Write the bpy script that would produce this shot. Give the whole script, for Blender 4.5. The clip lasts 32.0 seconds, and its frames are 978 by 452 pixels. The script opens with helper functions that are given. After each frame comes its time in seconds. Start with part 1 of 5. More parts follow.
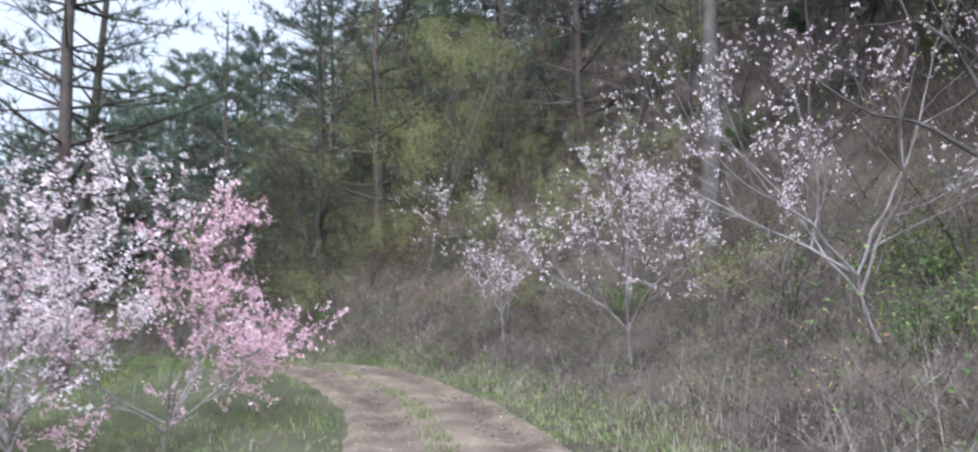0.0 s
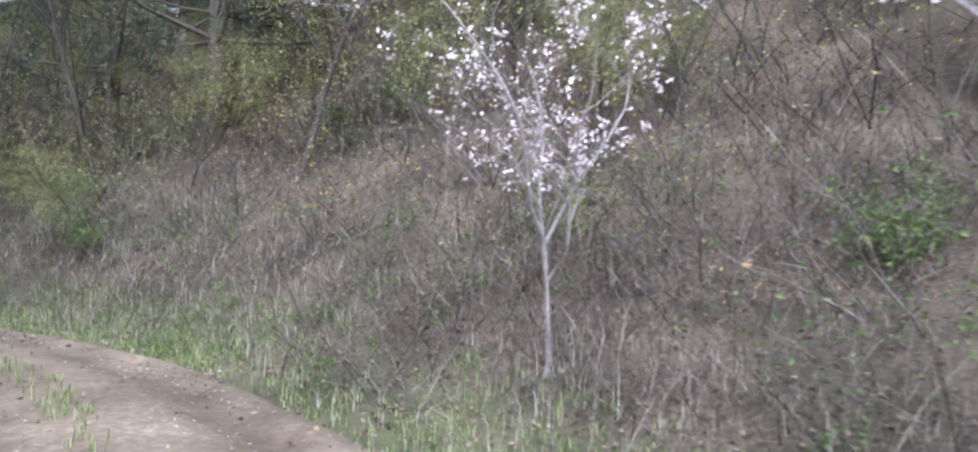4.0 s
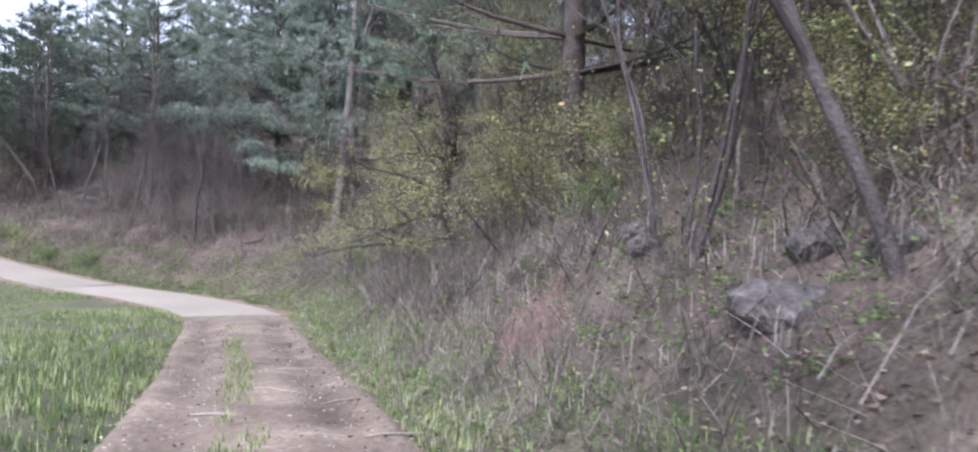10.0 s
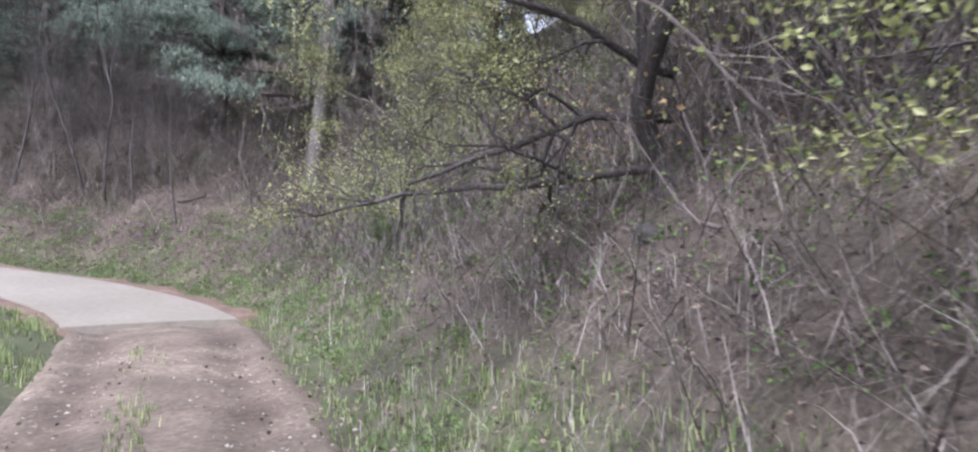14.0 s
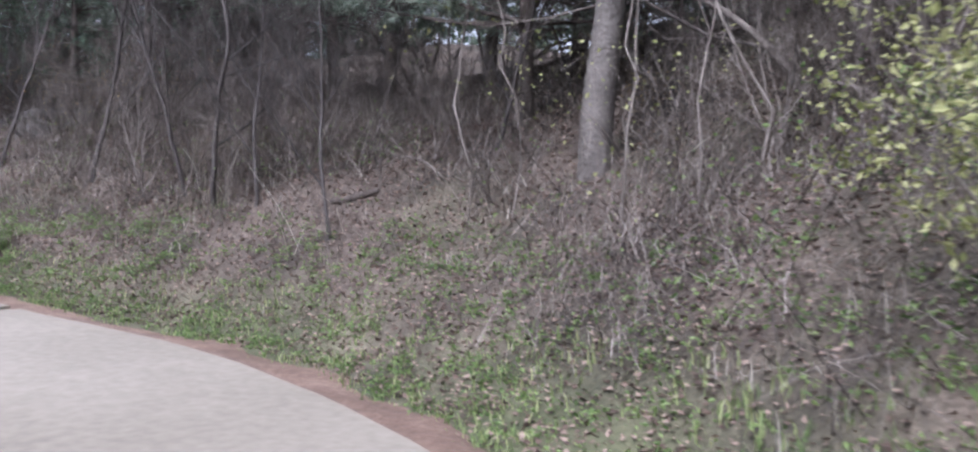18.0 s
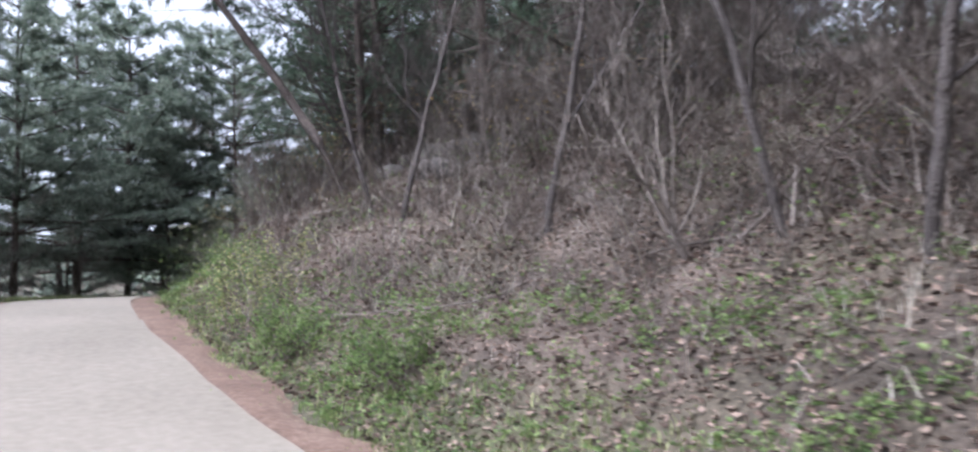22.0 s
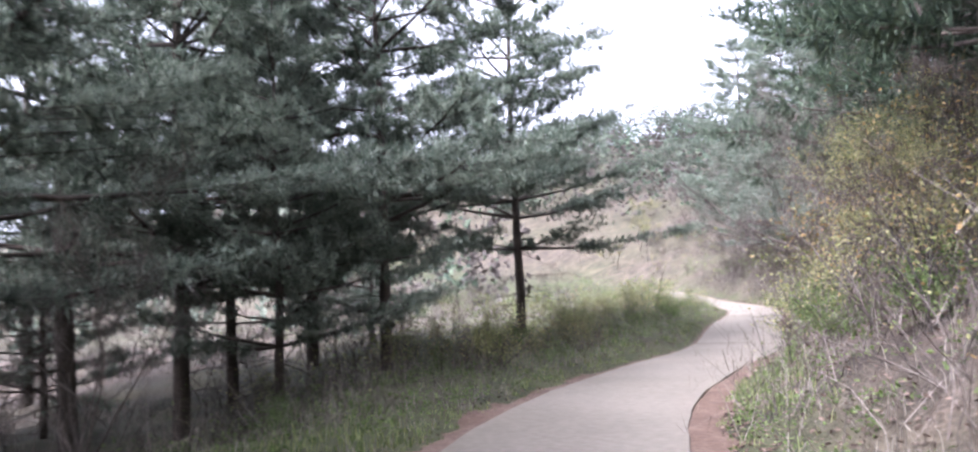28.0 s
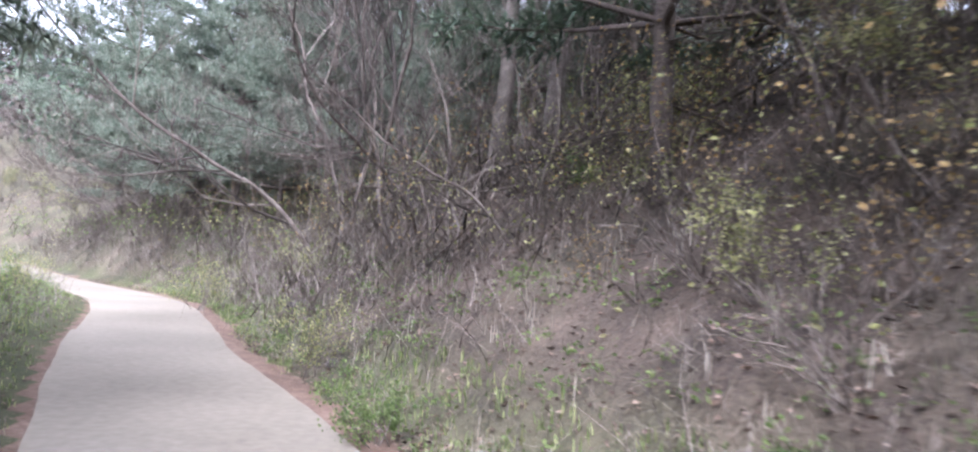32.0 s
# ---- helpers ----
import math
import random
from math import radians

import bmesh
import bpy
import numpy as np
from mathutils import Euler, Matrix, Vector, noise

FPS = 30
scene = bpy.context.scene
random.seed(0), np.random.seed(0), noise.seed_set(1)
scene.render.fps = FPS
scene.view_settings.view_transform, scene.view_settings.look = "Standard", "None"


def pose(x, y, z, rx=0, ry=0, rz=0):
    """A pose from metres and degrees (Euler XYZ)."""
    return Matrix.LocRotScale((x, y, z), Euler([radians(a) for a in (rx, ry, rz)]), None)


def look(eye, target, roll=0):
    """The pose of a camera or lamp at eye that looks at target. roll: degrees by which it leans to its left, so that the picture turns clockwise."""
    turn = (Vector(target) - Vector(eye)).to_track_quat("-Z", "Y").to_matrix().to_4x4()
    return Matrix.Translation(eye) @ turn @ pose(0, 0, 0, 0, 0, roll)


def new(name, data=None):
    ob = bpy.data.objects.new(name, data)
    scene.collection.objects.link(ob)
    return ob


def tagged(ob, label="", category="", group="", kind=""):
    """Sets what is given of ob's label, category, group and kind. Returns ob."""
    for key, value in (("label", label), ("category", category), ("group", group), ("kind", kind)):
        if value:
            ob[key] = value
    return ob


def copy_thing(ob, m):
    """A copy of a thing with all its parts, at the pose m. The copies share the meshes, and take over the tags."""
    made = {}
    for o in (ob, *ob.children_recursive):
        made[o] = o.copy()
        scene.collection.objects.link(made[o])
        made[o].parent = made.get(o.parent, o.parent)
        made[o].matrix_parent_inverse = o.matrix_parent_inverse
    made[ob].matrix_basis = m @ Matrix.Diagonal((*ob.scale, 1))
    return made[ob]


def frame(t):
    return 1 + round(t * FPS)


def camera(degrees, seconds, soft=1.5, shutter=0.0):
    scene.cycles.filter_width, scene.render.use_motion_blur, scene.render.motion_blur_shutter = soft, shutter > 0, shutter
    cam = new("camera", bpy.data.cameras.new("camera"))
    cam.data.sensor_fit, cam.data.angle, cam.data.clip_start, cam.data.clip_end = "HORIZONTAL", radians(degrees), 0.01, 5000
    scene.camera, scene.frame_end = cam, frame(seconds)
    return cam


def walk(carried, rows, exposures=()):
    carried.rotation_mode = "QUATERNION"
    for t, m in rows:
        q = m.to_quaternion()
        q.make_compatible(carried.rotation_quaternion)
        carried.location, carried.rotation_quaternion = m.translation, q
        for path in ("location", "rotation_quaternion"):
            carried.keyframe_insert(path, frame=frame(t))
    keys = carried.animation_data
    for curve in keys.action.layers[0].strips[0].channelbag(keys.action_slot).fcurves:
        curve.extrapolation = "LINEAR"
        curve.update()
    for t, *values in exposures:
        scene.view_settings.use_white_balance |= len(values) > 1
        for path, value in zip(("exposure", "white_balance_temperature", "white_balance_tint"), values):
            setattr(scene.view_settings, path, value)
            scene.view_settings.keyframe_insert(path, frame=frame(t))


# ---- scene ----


def view(x, y, z, yaw, pitch, roll):
    """A camera pose from metres, the heading to the left of north, the tilt upwards and the lean, in degrees."""
    a, b = radians(yaw), radians(pitch)
    eye = Vector((x, y, z))
    return look(eye, eye + Vector((-math.sin(a) * math.cos(b), math.cos(a) * math.cos(b), math.sin(b))), roll)


PATH = [
    (0.0, view(-0.010, -0.014, -0.007, 0.57, 7.38, -1.67)),
    (0.5, view(-0.323, 1.509, 0.050, -4.15, 5.37, -0.33)),
    (1.0, view(-0.519, 3.032, 0.083, -8.49, 3.73, -0.24)),
    (1.5, view(-0.629, 4.540, 0.090, -12.16, 3.22, 0.49)),
    (2.0, view(-0.710, 6.063, 0.088, -14.15, 3.61, 0.38)),
    (2.5, view(-0.823, 7.690, 0.055, -14.38, 2.53, 0.94)),
    (3.0, view(-0.962, 9.236, 0.060, -13.75, 2.66, 1.00)),
    (3.5, view(-1.156, 10.712, 0.092, -12.11, 2.79, 1.06)),
    (4.0, view(-1.425, 12.130, 0.145, -9.59, 2.93, 1.11)),
    (4.5, view(-1.769, 13.500, 0.213, -6.66, 3.06, 1.17)),
    (5.0, view(-2.128, 14.850, 0.291, -4.03, 2.79, -0.39)),
    (5.5, view(-2.548, 16.124, 0.368, -0.29, 3.04, -0.00)),
    (6.0, view(-2.975, 17.240, 0.477, 3.66, 3.21, -0.94)),
    (6.5, view(-3.341, 18.181, 0.676, 7.78, 1.59, 1.14)),
    (7.0, view(-3.949, 19.139, 0.764, 10.75, 0.49, -1.05)),
    (7.5, view(-4.714, 20.135, 0.754, 14.05, 1.41, -0.09)),
    (8.0, view(-5.576, 21.216, 0.715, 17.15, 0.33, -0.22)),
    (8.5, view(-6.432, 22.241, 0.697, 19.88, 1.77, 1.04)),
    (9.0, view(-7.313, 23.294, 0.679, 21.31, 2.78, -2.44)),
    (9.5, view(-8.236, 24.291, 0.692, 22.95, 0.27, 2.50)),
    (10.0, view(-9.136, 25.278, 0.732, 23.61, 0.74, 0.65)),
    (10.5, view(-9.989, 26.241, 0.770, 23.54, 0.10, 0.98)),
    (11.0, view(-10.790, 27.217, 0.746, 22.91, 0.86, 1.10)),
    (11.5, view(-11.605, 28.193, 0.703, 22.01, 0.21, 0.07)),
    (12.0, view(-12.343, 29.107, 0.659, 21.17, 0.71, -0.30)),
    (12.5, view(-12.983, 29.942, 0.621, 20.17, 1.37, 0.29)),
    (13.0, view(-13.567, 30.737, 0.585, 20.02, -0.54, -0.24)),
    (13.5, view(-14.176, 31.508, 0.524, 19.76, -2.82, -0.16)),
    (14.0, view(-14.800, 32.278, 0.455, 20.05, -1.94, 0.16)),
    (14.5, view(-15.460, 33.061, 0.385, 20.74, -1.05, 0.49)),
    (15.0, view(-16.173, 33.871, 0.318, 21.69, -0.17, 0.82)),
    (15.5, view(-16.954, 34.726, 0.258, 22.75, 0.71, 1.15)),
    (16.0, view(-17.827, 35.636, 0.211, 23.78, -0.18, 3.49)),
    (16.5, view(-18.714, 36.584, 0.149, 24.13, -0.02, 1.63)),
    (17.0, view(-19.645, 37.524, 0.090, 25.00, -0.43, 2.10)),
    (17.5, view(-20.634, 38.499, 0.052, 26.40, -0.54, 1.52)),
    (18.0, view(-21.648, 39.413, 0.048, 28.19, -0.03, 0.50)),
    (18.5, view(-22.614, 40.163, 0.100, 30.05, 4.72, -1.07)),
    (19.0, view(-23.561, 40.884, 0.136, 32.27, 2.25, -0.57)),
    (19.5, view(-24.359, 41.444, 0.147, 34.60, 0.16, -0.05)),
    (20.0, view(-25.195, 41.953, 0.112, 36.68, 0.98, -0.08)),
    (20.5, view(-26.176, 42.518, 0.095, 38.97, 1.52, -1.34)),
    (21.0, view(-27.255, 43.026, 0.098, 42.09, 2.26, -2.14)),
    (21.5, view(-28.389, 43.458, 0.117, 46.52, 3.90, -2.20)),
    (22.0, view(-29.732, 43.775, 0.182, 52.14, 4.86, -2.03)),
    (22.5, view(-31.261, 43.987, 0.249, 58.26, 6.65, -1.13)),
    (23.0, view(-32.869, 44.163, 0.337, 62.03, 6.46, -0.69)),
    (23.5, view(-34.452, 44.283, 0.419, 64.53, 7.09, -0.04)),
    (24.0, view(-35.964, 44.407, 0.551, 65.46, 7.42, -0.11)),
    (24.5, view(-37.599, 44.631, 0.699, 65.28, 7.33, -0.69)),
    (25.0, view(-39.314, 44.796, 0.948, 65.70, 6.73, -1.34)),
    (25.5, view(-41.100, 44.962, 1.248, 65.99, 6.14, -1.99)),
    (26.0, view(-42.951, 45.161, 1.549, 65.54, 5.54, -2.64)),
    (26.5, view(-44.857, 45.441, 1.796, 63.84, 4.94, -3.29)),
    (27.0, view(-46.798, 45.881, 1.937, 60.37, 4.39, -2.69)),
    (27.5, view(-48.792, 46.476, 1.993, 56.32, 4.48, -3.02)),
    (28.0, view(-50.721, 47.257, 2.028, 50.43, 3.99, -2.51)),
    (28.5, view(-52.469, 48.323, 2.033, 42.89, 1.62, -2.11)),
    (29.0, view(-54.043, 49.591, 1.999, 35.20, 0.68, -0.04)),
    (29.5, view(-55.522, 51.127, 1.957, 27.79, -0.09, 1.12)),
    (30.0, view(-56.952, 52.942, 1.918, 20.73, -0.46, 1.73)),
    (30.5, view(-58.213, 55.080, 1.826, 13.93, 1.31, 1.97)),
    (31.0, view(-59.333, 57.369, 1.688, 8.68, 0.60, 1.78)),
    (31.5, view(-60.400, 59.643, 1.585, 6.29, 1.66, 2.07)),
    (32.0, view(-61.457, 61.857, 1.529, 5.81, 2.92, 3.31)),
]
cam = camera(63.35, 32.0, soft=2.2, shutter=0.25)
walk(cam, PATH, exposures=[(0.0, 0.3, 5480, 11), (3.0, 0.55, 5400, 11), (5.0, 0.6, 5450, 13), (8.0, 0.72, 5420, 20), (12.0, 0.66, 5500, 19), (17.0, 0.5, 5450, 19), (20.0, 0.38, 5480, 19), (22.0, 0.62, 5550, 17), (24.0, 0.92, 5600, 17), (27.0, 1.42, 5720, 24), (28.0, 1.45, 5720, 24), (30.0, 1.25, 5720, 25), (31.0, 1.22, 5560, 21), (32.0, 1.4, 5550, 21)])

# ---- sky and sun: bright, thinly clouded afternoon ----
SUN_UP, SUN_TURN = radians(50), radians(185)
world = bpy.data.worlds.new("sky")
scene.world = world
world.use_nodes = True
wn, wl = world.node_tree.nodes, world.node_tree.links
sky = wn.new("ShaderNodeTexSky")
sky.sky_type, sky.sun_disc = "NISHITA", False
sky.sun_elevation, sky.sun_rotation = SUN_UP, SUN_TURN
sky.air_density, sky.dust_density, sky.ozone_density = 1.0, 6.0, 1.0
wn["Background"].inputs["Strength"].default_value = 0.15
# thin high cloud: the blue is washed out to a bright even white
grey = wn.new("ShaderNodeRGBToBW")
cloud = wn.new("ShaderNodeMix")
cloud.data_type = "RGBA"
cloud.inputs[0].default_value = 0.97
veil = wn.new("ShaderNodeMath")
veil.operation = "MAXIMUM"
veil.inputs[1].default_value = 2.2
lift = wn.new("ShaderNodeVectorMath")
lift.operation = "SCALE"
lift.inputs["Scale"].default_value = 2.6
wl.new(sky.outputs["Color"], grey.inputs["Color"])
wl.new(sky.outputs["Color"], cloud.inputs[6])
wl.new(grey.outputs["Val"], veil.inputs[0])
wl.new(veil.outputs[0], cloud.inputs[7])
wl.new(cloud.outputs[2], lift.inputs[0])
cool = wn.new("ShaderNodeVectorMath")
cool.operation = "MULTIPLY"
cool.inputs[1].default_value = (0.975, 1.0, 1.06)
wl.new(lift.outputs["Vector"], cool.inputs[0])
wl.new(cool.outputs["Vector"], wn["Background"].inputs["Color"])
sun = new("sun", bpy.data.lights.new("sun", "SUN"))
sun.data.energy, sun.data.angle, sun.data.color = 2.4, radians(10), (1.0, 0.96, 0.90)
sun.matrix_world = look((0, 0, 60), (-60 * math.sin(SUN_TURN) / math.tan(SUN_UP), -60 * math.cos(SUN_TURN) / math.tan(SUN_UP), 0))
scene.view_settings.exposure = 0.0


# ---- materials ----
def stuff(name, colours, scale=4.0, rough=0.9, bump=0.3, fine=40.0, island=0.0, metal=0.0, spec=0.3, thin=0.0):
    """A surface whose colour wanders between the colours at two scales, with fine relief. island: how much pieces differ."""
    m = bpy.data.materials.new(name)
    m.use_nodes = True
    n, l = m.node_tree.nodes, m.node_tree.links
    b = n["Principled BSDF"]
    co = n.new("ShaderNodeTexCoord")
    big, small = n.new("ShaderNodeTexNoise"), n.new("ShaderNodeTexNoise")
    for tex, s, det in ((big, scale, 4), (small, fine, 3)):
        tex.inputs["Scale"].default_value, tex.inputs["Detail"].default_value = s, det
        l.new(co.outputs["Object"], tex.inputs["Vector"])
    mix = n.new("ShaderNodeMath")
    mix.operation = "MULTIPLY_ADD"
    mix.inputs[1].default_value, mix.inputs[2].default_value = 0.55, 0.0
    l.new(big.outputs["Fac"], mix.inputs[0])
    add = n.new("ShaderNodeMath")
    add.operation = "MULTIPLY_ADD"
    add.inputs[1].default_value = 0.45
    l.new(small.outputs["Fac"], add.inputs[0])
    l.new(mix.outputs[0], add.inputs[2])
    last = add.outputs[0]
    if island:
        geo = n.new("ShaderNodeNewGeometry")
        var = n.new("ShaderNodeMath")
        var.operation = "MULTIPLY_ADD"
        var.inputs[1].default_value = island
        l.new(geo.outputs["Random Per Island"], var.inputs[0])
        off = n.new("ShaderNodeMath")
        off.operation = "SUBTRACT"
        off.inputs[1].default_value = island / 2
        l.new(last, var.inputs[2])
        l.new(var.outputs[0], off.inputs[0])
        last = off.outputs[0]
    ramp = n.new("ShaderNodeValToRGB")
    while len(ramp.color_ramp.elements) < len(colours):
        ramp.color_ramp.elements.new(0.5)
    for k, c in enumerate(colours):
        ramp.color_ramp.elements[k].position = 0.28 + 0.44 * k / max(1, len(colours) - 1)
        ramp.color_ramp.elements[k].color = (*c, 1)
    l.new(last, ramp.inputs["Fac"])
    l.new(ramp.outputs["Color"], b.inputs["Base Color"])
    b.inputs["Roughness"].default_value, b.inputs["Metallic"].default_value = rough, metal
    b.inputs["Specular IOR Level"].default_value = spec
    if bump:
        bp = n.new("ShaderNodeBump")
        bp.inputs["Strength"].default_value, bp.inputs["Distance"].default_value = bump, 0.03
        l.new(small.outputs["Fac"], bp.inputs["Height"])
        l.new(bp.outputs["Normal"], b.inputs["Normal"])
    if thin:
        tr = n.new("ShaderNodeBsdfTranslucent")
        sh = n.new("ShaderNodeMixShader")
        sh.inputs["Fac"].default_value = thin
        l.new(ramp.outputs["Color"], tr.inputs["Color"])
        l.new(b.outputs["BSDF"], sh.inputs[1])
        l.new(tr.outputs["BSDF"], sh.inputs[2])
        l.new(sh.outputs["Shader"], n["Material Output"].inputs["Surface"])
    return m


CONCRETE = stuff("worn_concrete", [(0.12, 0.101, 0.076), (0.168, 0.143, 0.109), (0.215, 0.185, 0.145)], 0.35, 0.85, 0.12, 9)
STRIP = stuff("reddish_verge_soil", [(0.055, 0.034, 0.024), (0.11, 0.069, 0.048), (0.18, 0.124, 0.09)], 2.0, 0.95, 0.9, 14)
BARK_GREY = stuff("grey_bark", [(0.026, 0.021, 0.018), (0.055, 0.045, 0.039), (0.105, 0.09, 0.079)], 3, 0.9, 0.8, 30)
BARK_TRUNK = stuff("furrowed_grey_brown_bark", [(0.04, 0.033, 0.028), (0.088, 0.074, 0.062), (0.155, 0.134, 0.113)], 3, 0.9, 1.0, 22)
BARK_PALE = stuff("pale_plum_bark", [(0.10, 0.085, 0.08), (0.19, 0.166, 0.155), (0.33, 0.30, 0.28)], 4, 0.85, 0.5, 30)
BARK_PINE = stuff("dark_pine_bark", [(0.028, 0.022, 0.018), (0.06, 0.047, 0.038), (0.11, 0.086, 0.068)], 4, 0.95, 0.9, 24)
TWIG = stuff("dry_twigs", [(0.036, 0.029, 0.024), (0.09, 0.073, 0.06), (0.215, 0.18, 0.15)], 0.6, 0.9, 0.0, 9, island=0.7)
NEEDLE = stuff("blue_green_needles", [(0.095, 0.122, 0.09), (0.185, 0.222, 0.168), (0.31, 0.342, 0.262)], 0.5, 0.7, 0.0, 3, island=0.5, thin=0.5)
NEEDLE_FAR = stuff("dark_green_needles", [(0.04, 0.06, 0.042), (0.08, 0.115, 0.075), (0.14, 0.18, 0.11)], 0.4, 0.7, 0.0, 3, island=0.45, thin=0.35)
LEAF_YELLOW = stuff("yellow_green_spring_leaves", [(0.135, 0.145, 0.045), (0.245, 0.25, 0.09), (0.40, 0.385, 0.18)], 0.8, 0.6, 0.0, 5, island=0.6, thin=0.45)
LEAF_GREEN = stuff("fresh_green_leaves", [(0.065, 0.105, 0.03), (0.115, 0.17, 0.05), (0.20, 0.26, 0.09)], 0.8, 0.6, 0.0, 5, island=0.6, thin=0.5)
LEAF_OCHRE = stuff("ochre_leaves", [(0.20, 0.13, 0.05), (0.33, 0.22, 0.09), (0.45, 0.33, 0.15)], 0.8, 0.7, 0.0, 5, island=0.5, thin=0.4)
LITTER = stuff("fallen_leaves", [(0.042, 0.027, 0.019), (0.088, 0.057, 0.041), (0.19, 0.136, 0.103)], 0.5, 0.85, 0.0, 7, island=1.0)
GRASS = stuff("green_grass", [(0.075, 0.11, 0.032), (0.155, 0.195, 0.068), (0.29, 0.31, 0.135)], 0.6, 0.7, 0.0, 5, island=0.6, thin=0.35)
HAY = stuff("dry_grass", [(0.14, 0.12, 0.09), (0.24, 0.21, 0.165), (0.38, 0.34, 0.28)], 0.6, 0.8, 0.0, 5, island=0.5, thin=0.3)
BLOSSOM_PINK = stuff("pink_blossom", [(0.50, 0.27, 0.32), (0.68, 0.43, 0.47), (0.80, 0.62, 0.65)], 0.9, 0.7, 0.0, 6, island=0.5, thin=0.35)
BLOSSOM_WHITE = stuff("white_blossom", [(0.55, 0.42, 0.43), (0.70, 0.59, 0.59), (0.82, 0.75, 0.74)], 0.9, 0.7, 0.0, 6, island=0.5, thin=0.35)
ROCK = stuff("grey_rock", [(0.025, 0.022, 0.019), (0.065, 0.056, 0.049), (0.14, 0.122, 0.107)], 3.0, 0.9, 0.7, 8)
CLAY = stuff("bare_red_clay", [(0.035, 0.021, 0.016), (0.075, 0.045, 0.034), (0.135, 0.088, 0.068)], 2.0, 0.95, 1.0, 9)


def ground_material():
    """Leaf mould on the slopes, grass towards the road: the share of grass is an attribute of the sheet."""
    m = stuff("woodland_floor", [(0.016, 0.012, 0.009), (0.042, 0.031, 0.023), (0.085, 0.063, 0.047), (0.17, 0.13, 0.10)], 0.9, 0.95, 1.0, 24)
    n, l = m.node_tree.nodes, m.node_tree.links
    ramp = [x for x in n if x.type == "VALTORGB"][0]
    green = n.new("ShaderNodeValToRGB")
    for k, (p, c) in enumerate([(0.3, (0.026, 0.034, 0.012, 1)), (0.7, (0.08, 0.088, 0.034, 1))]):
        green.color_ramp.elements[k].position, green.color_ramp.elements[k].color = p, c
    l.new(ramp.inputs["Fac"].links[0].from_socket, green.inputs["Fac"])
    at = n.new("ShaderNodeAttribute")
    at.attribute_name = "grass"
    mx = n.new("ShaderNodeMix")
    mx.data_type = "RGBA"
    l.new(at.outputs["Fac"], mx.inputs[0])
    l.new(ramp.outputs["Color"], mx.inputs[6])
    l.new(green.outputs["Color"], mx.inputs[7])
    l.new(mx.outputs[2], n["Principled BSDF"].inputs["Base Color"])
    return m


FLOOR = ground_material()


def track_material():
    """Trodden soil with damp wheel ruts and pale gravelly edges: how damp it is, is an attribute of the track."""
    m = stuff("red_brown_dirt", [(0.05, 0.037, 0.026), (0.095, 0.071, 0.05), (0.15, 0.113, 0.081), (0.26, 0.205, 0.153)], 1.3, 0.95, 0.9, 14)
    n, l = m.node_tree.nodes, m.node_tree.links
    ramp = [x for x in n if x.type == "VALTORGB"][0]
    damp = n.new("ShaderNodeValToRGB")
    for k, (p, c) in enumerate([(0.3, (0.038, 0.026, 0.018, 1)), (0.75, (0.105, 0.074, 0.052, 1))]):
        damp.color_ramp.elements[k].position, damp.color_ramp.elements[k].color = p, c
    l.new(ramp.inputs["Fac"].links[0].from_socket, damp.inputs["Fac"])
    at = n.new("ShaderNodeAttribute")
    at.attribute_name = "damp"
    mx = n.new("ShaderNodeMix")
    mx.data_type = "RGBA"
    l.new(at.outputs["Fac"], mx.inputs[0])
    l.new(ramp.outputs["Color"], mx.inputs[6])
    l.new(damp.outputs["Color"], mx.inputs[7])
    l.new(mx.outputs[2], n["Principled BSDF"].inputs["Base Color"])
    return m


TRACK = track_material()


# ---- mesh helpers ----
def quick(name, verts, faces, mat, smooth=True):
    """A mesh from an array of points and an array of faces with the same number of corners."""
    me = bpy.data.meshes.new(name)
    v, f = np.asarray(verts, dtype=np.float32), np.asarray(faces, dtype=np.int32)
    me.vertices.add(len(v))
    me.vertices.foreach_set("co", v.ravel())
    me.loops.add(f.size)
    me.loops.foreach_set("vertex_index", f.ravel())
    me.polygons.add(len(f))
    me.polygons.foreach_set("loop_start", np.arange(0, f.size, f.shape[1], dtype=np.int32))
    me.polygons.foreach_set("use_smooth", np.full(len(f), smooth))
    me.update(calc_edges=True)
    me.materials.append(mat)
    return me


def part(name, mesh, parent, label="", kind=""):
    ob = new(name, mesh)
    ob.parent = parent
    return tagged(ob, label, kind=kind)


def unit(v):
    return v / np.maximum(np.linalg.norm(v, axis=-1, keepdims=True), 1e-9)


def across(d):
    """Two directions square to d, row by row."""
    ref = np.where(np.abs(d[:, 2:3]) < 0.9, np.array([[0.0, 0, 1]]), np.array([[1.0, 0, 0]]))
    a = unit(np.cross(d, ref))
    return a, np.cross(d, a)


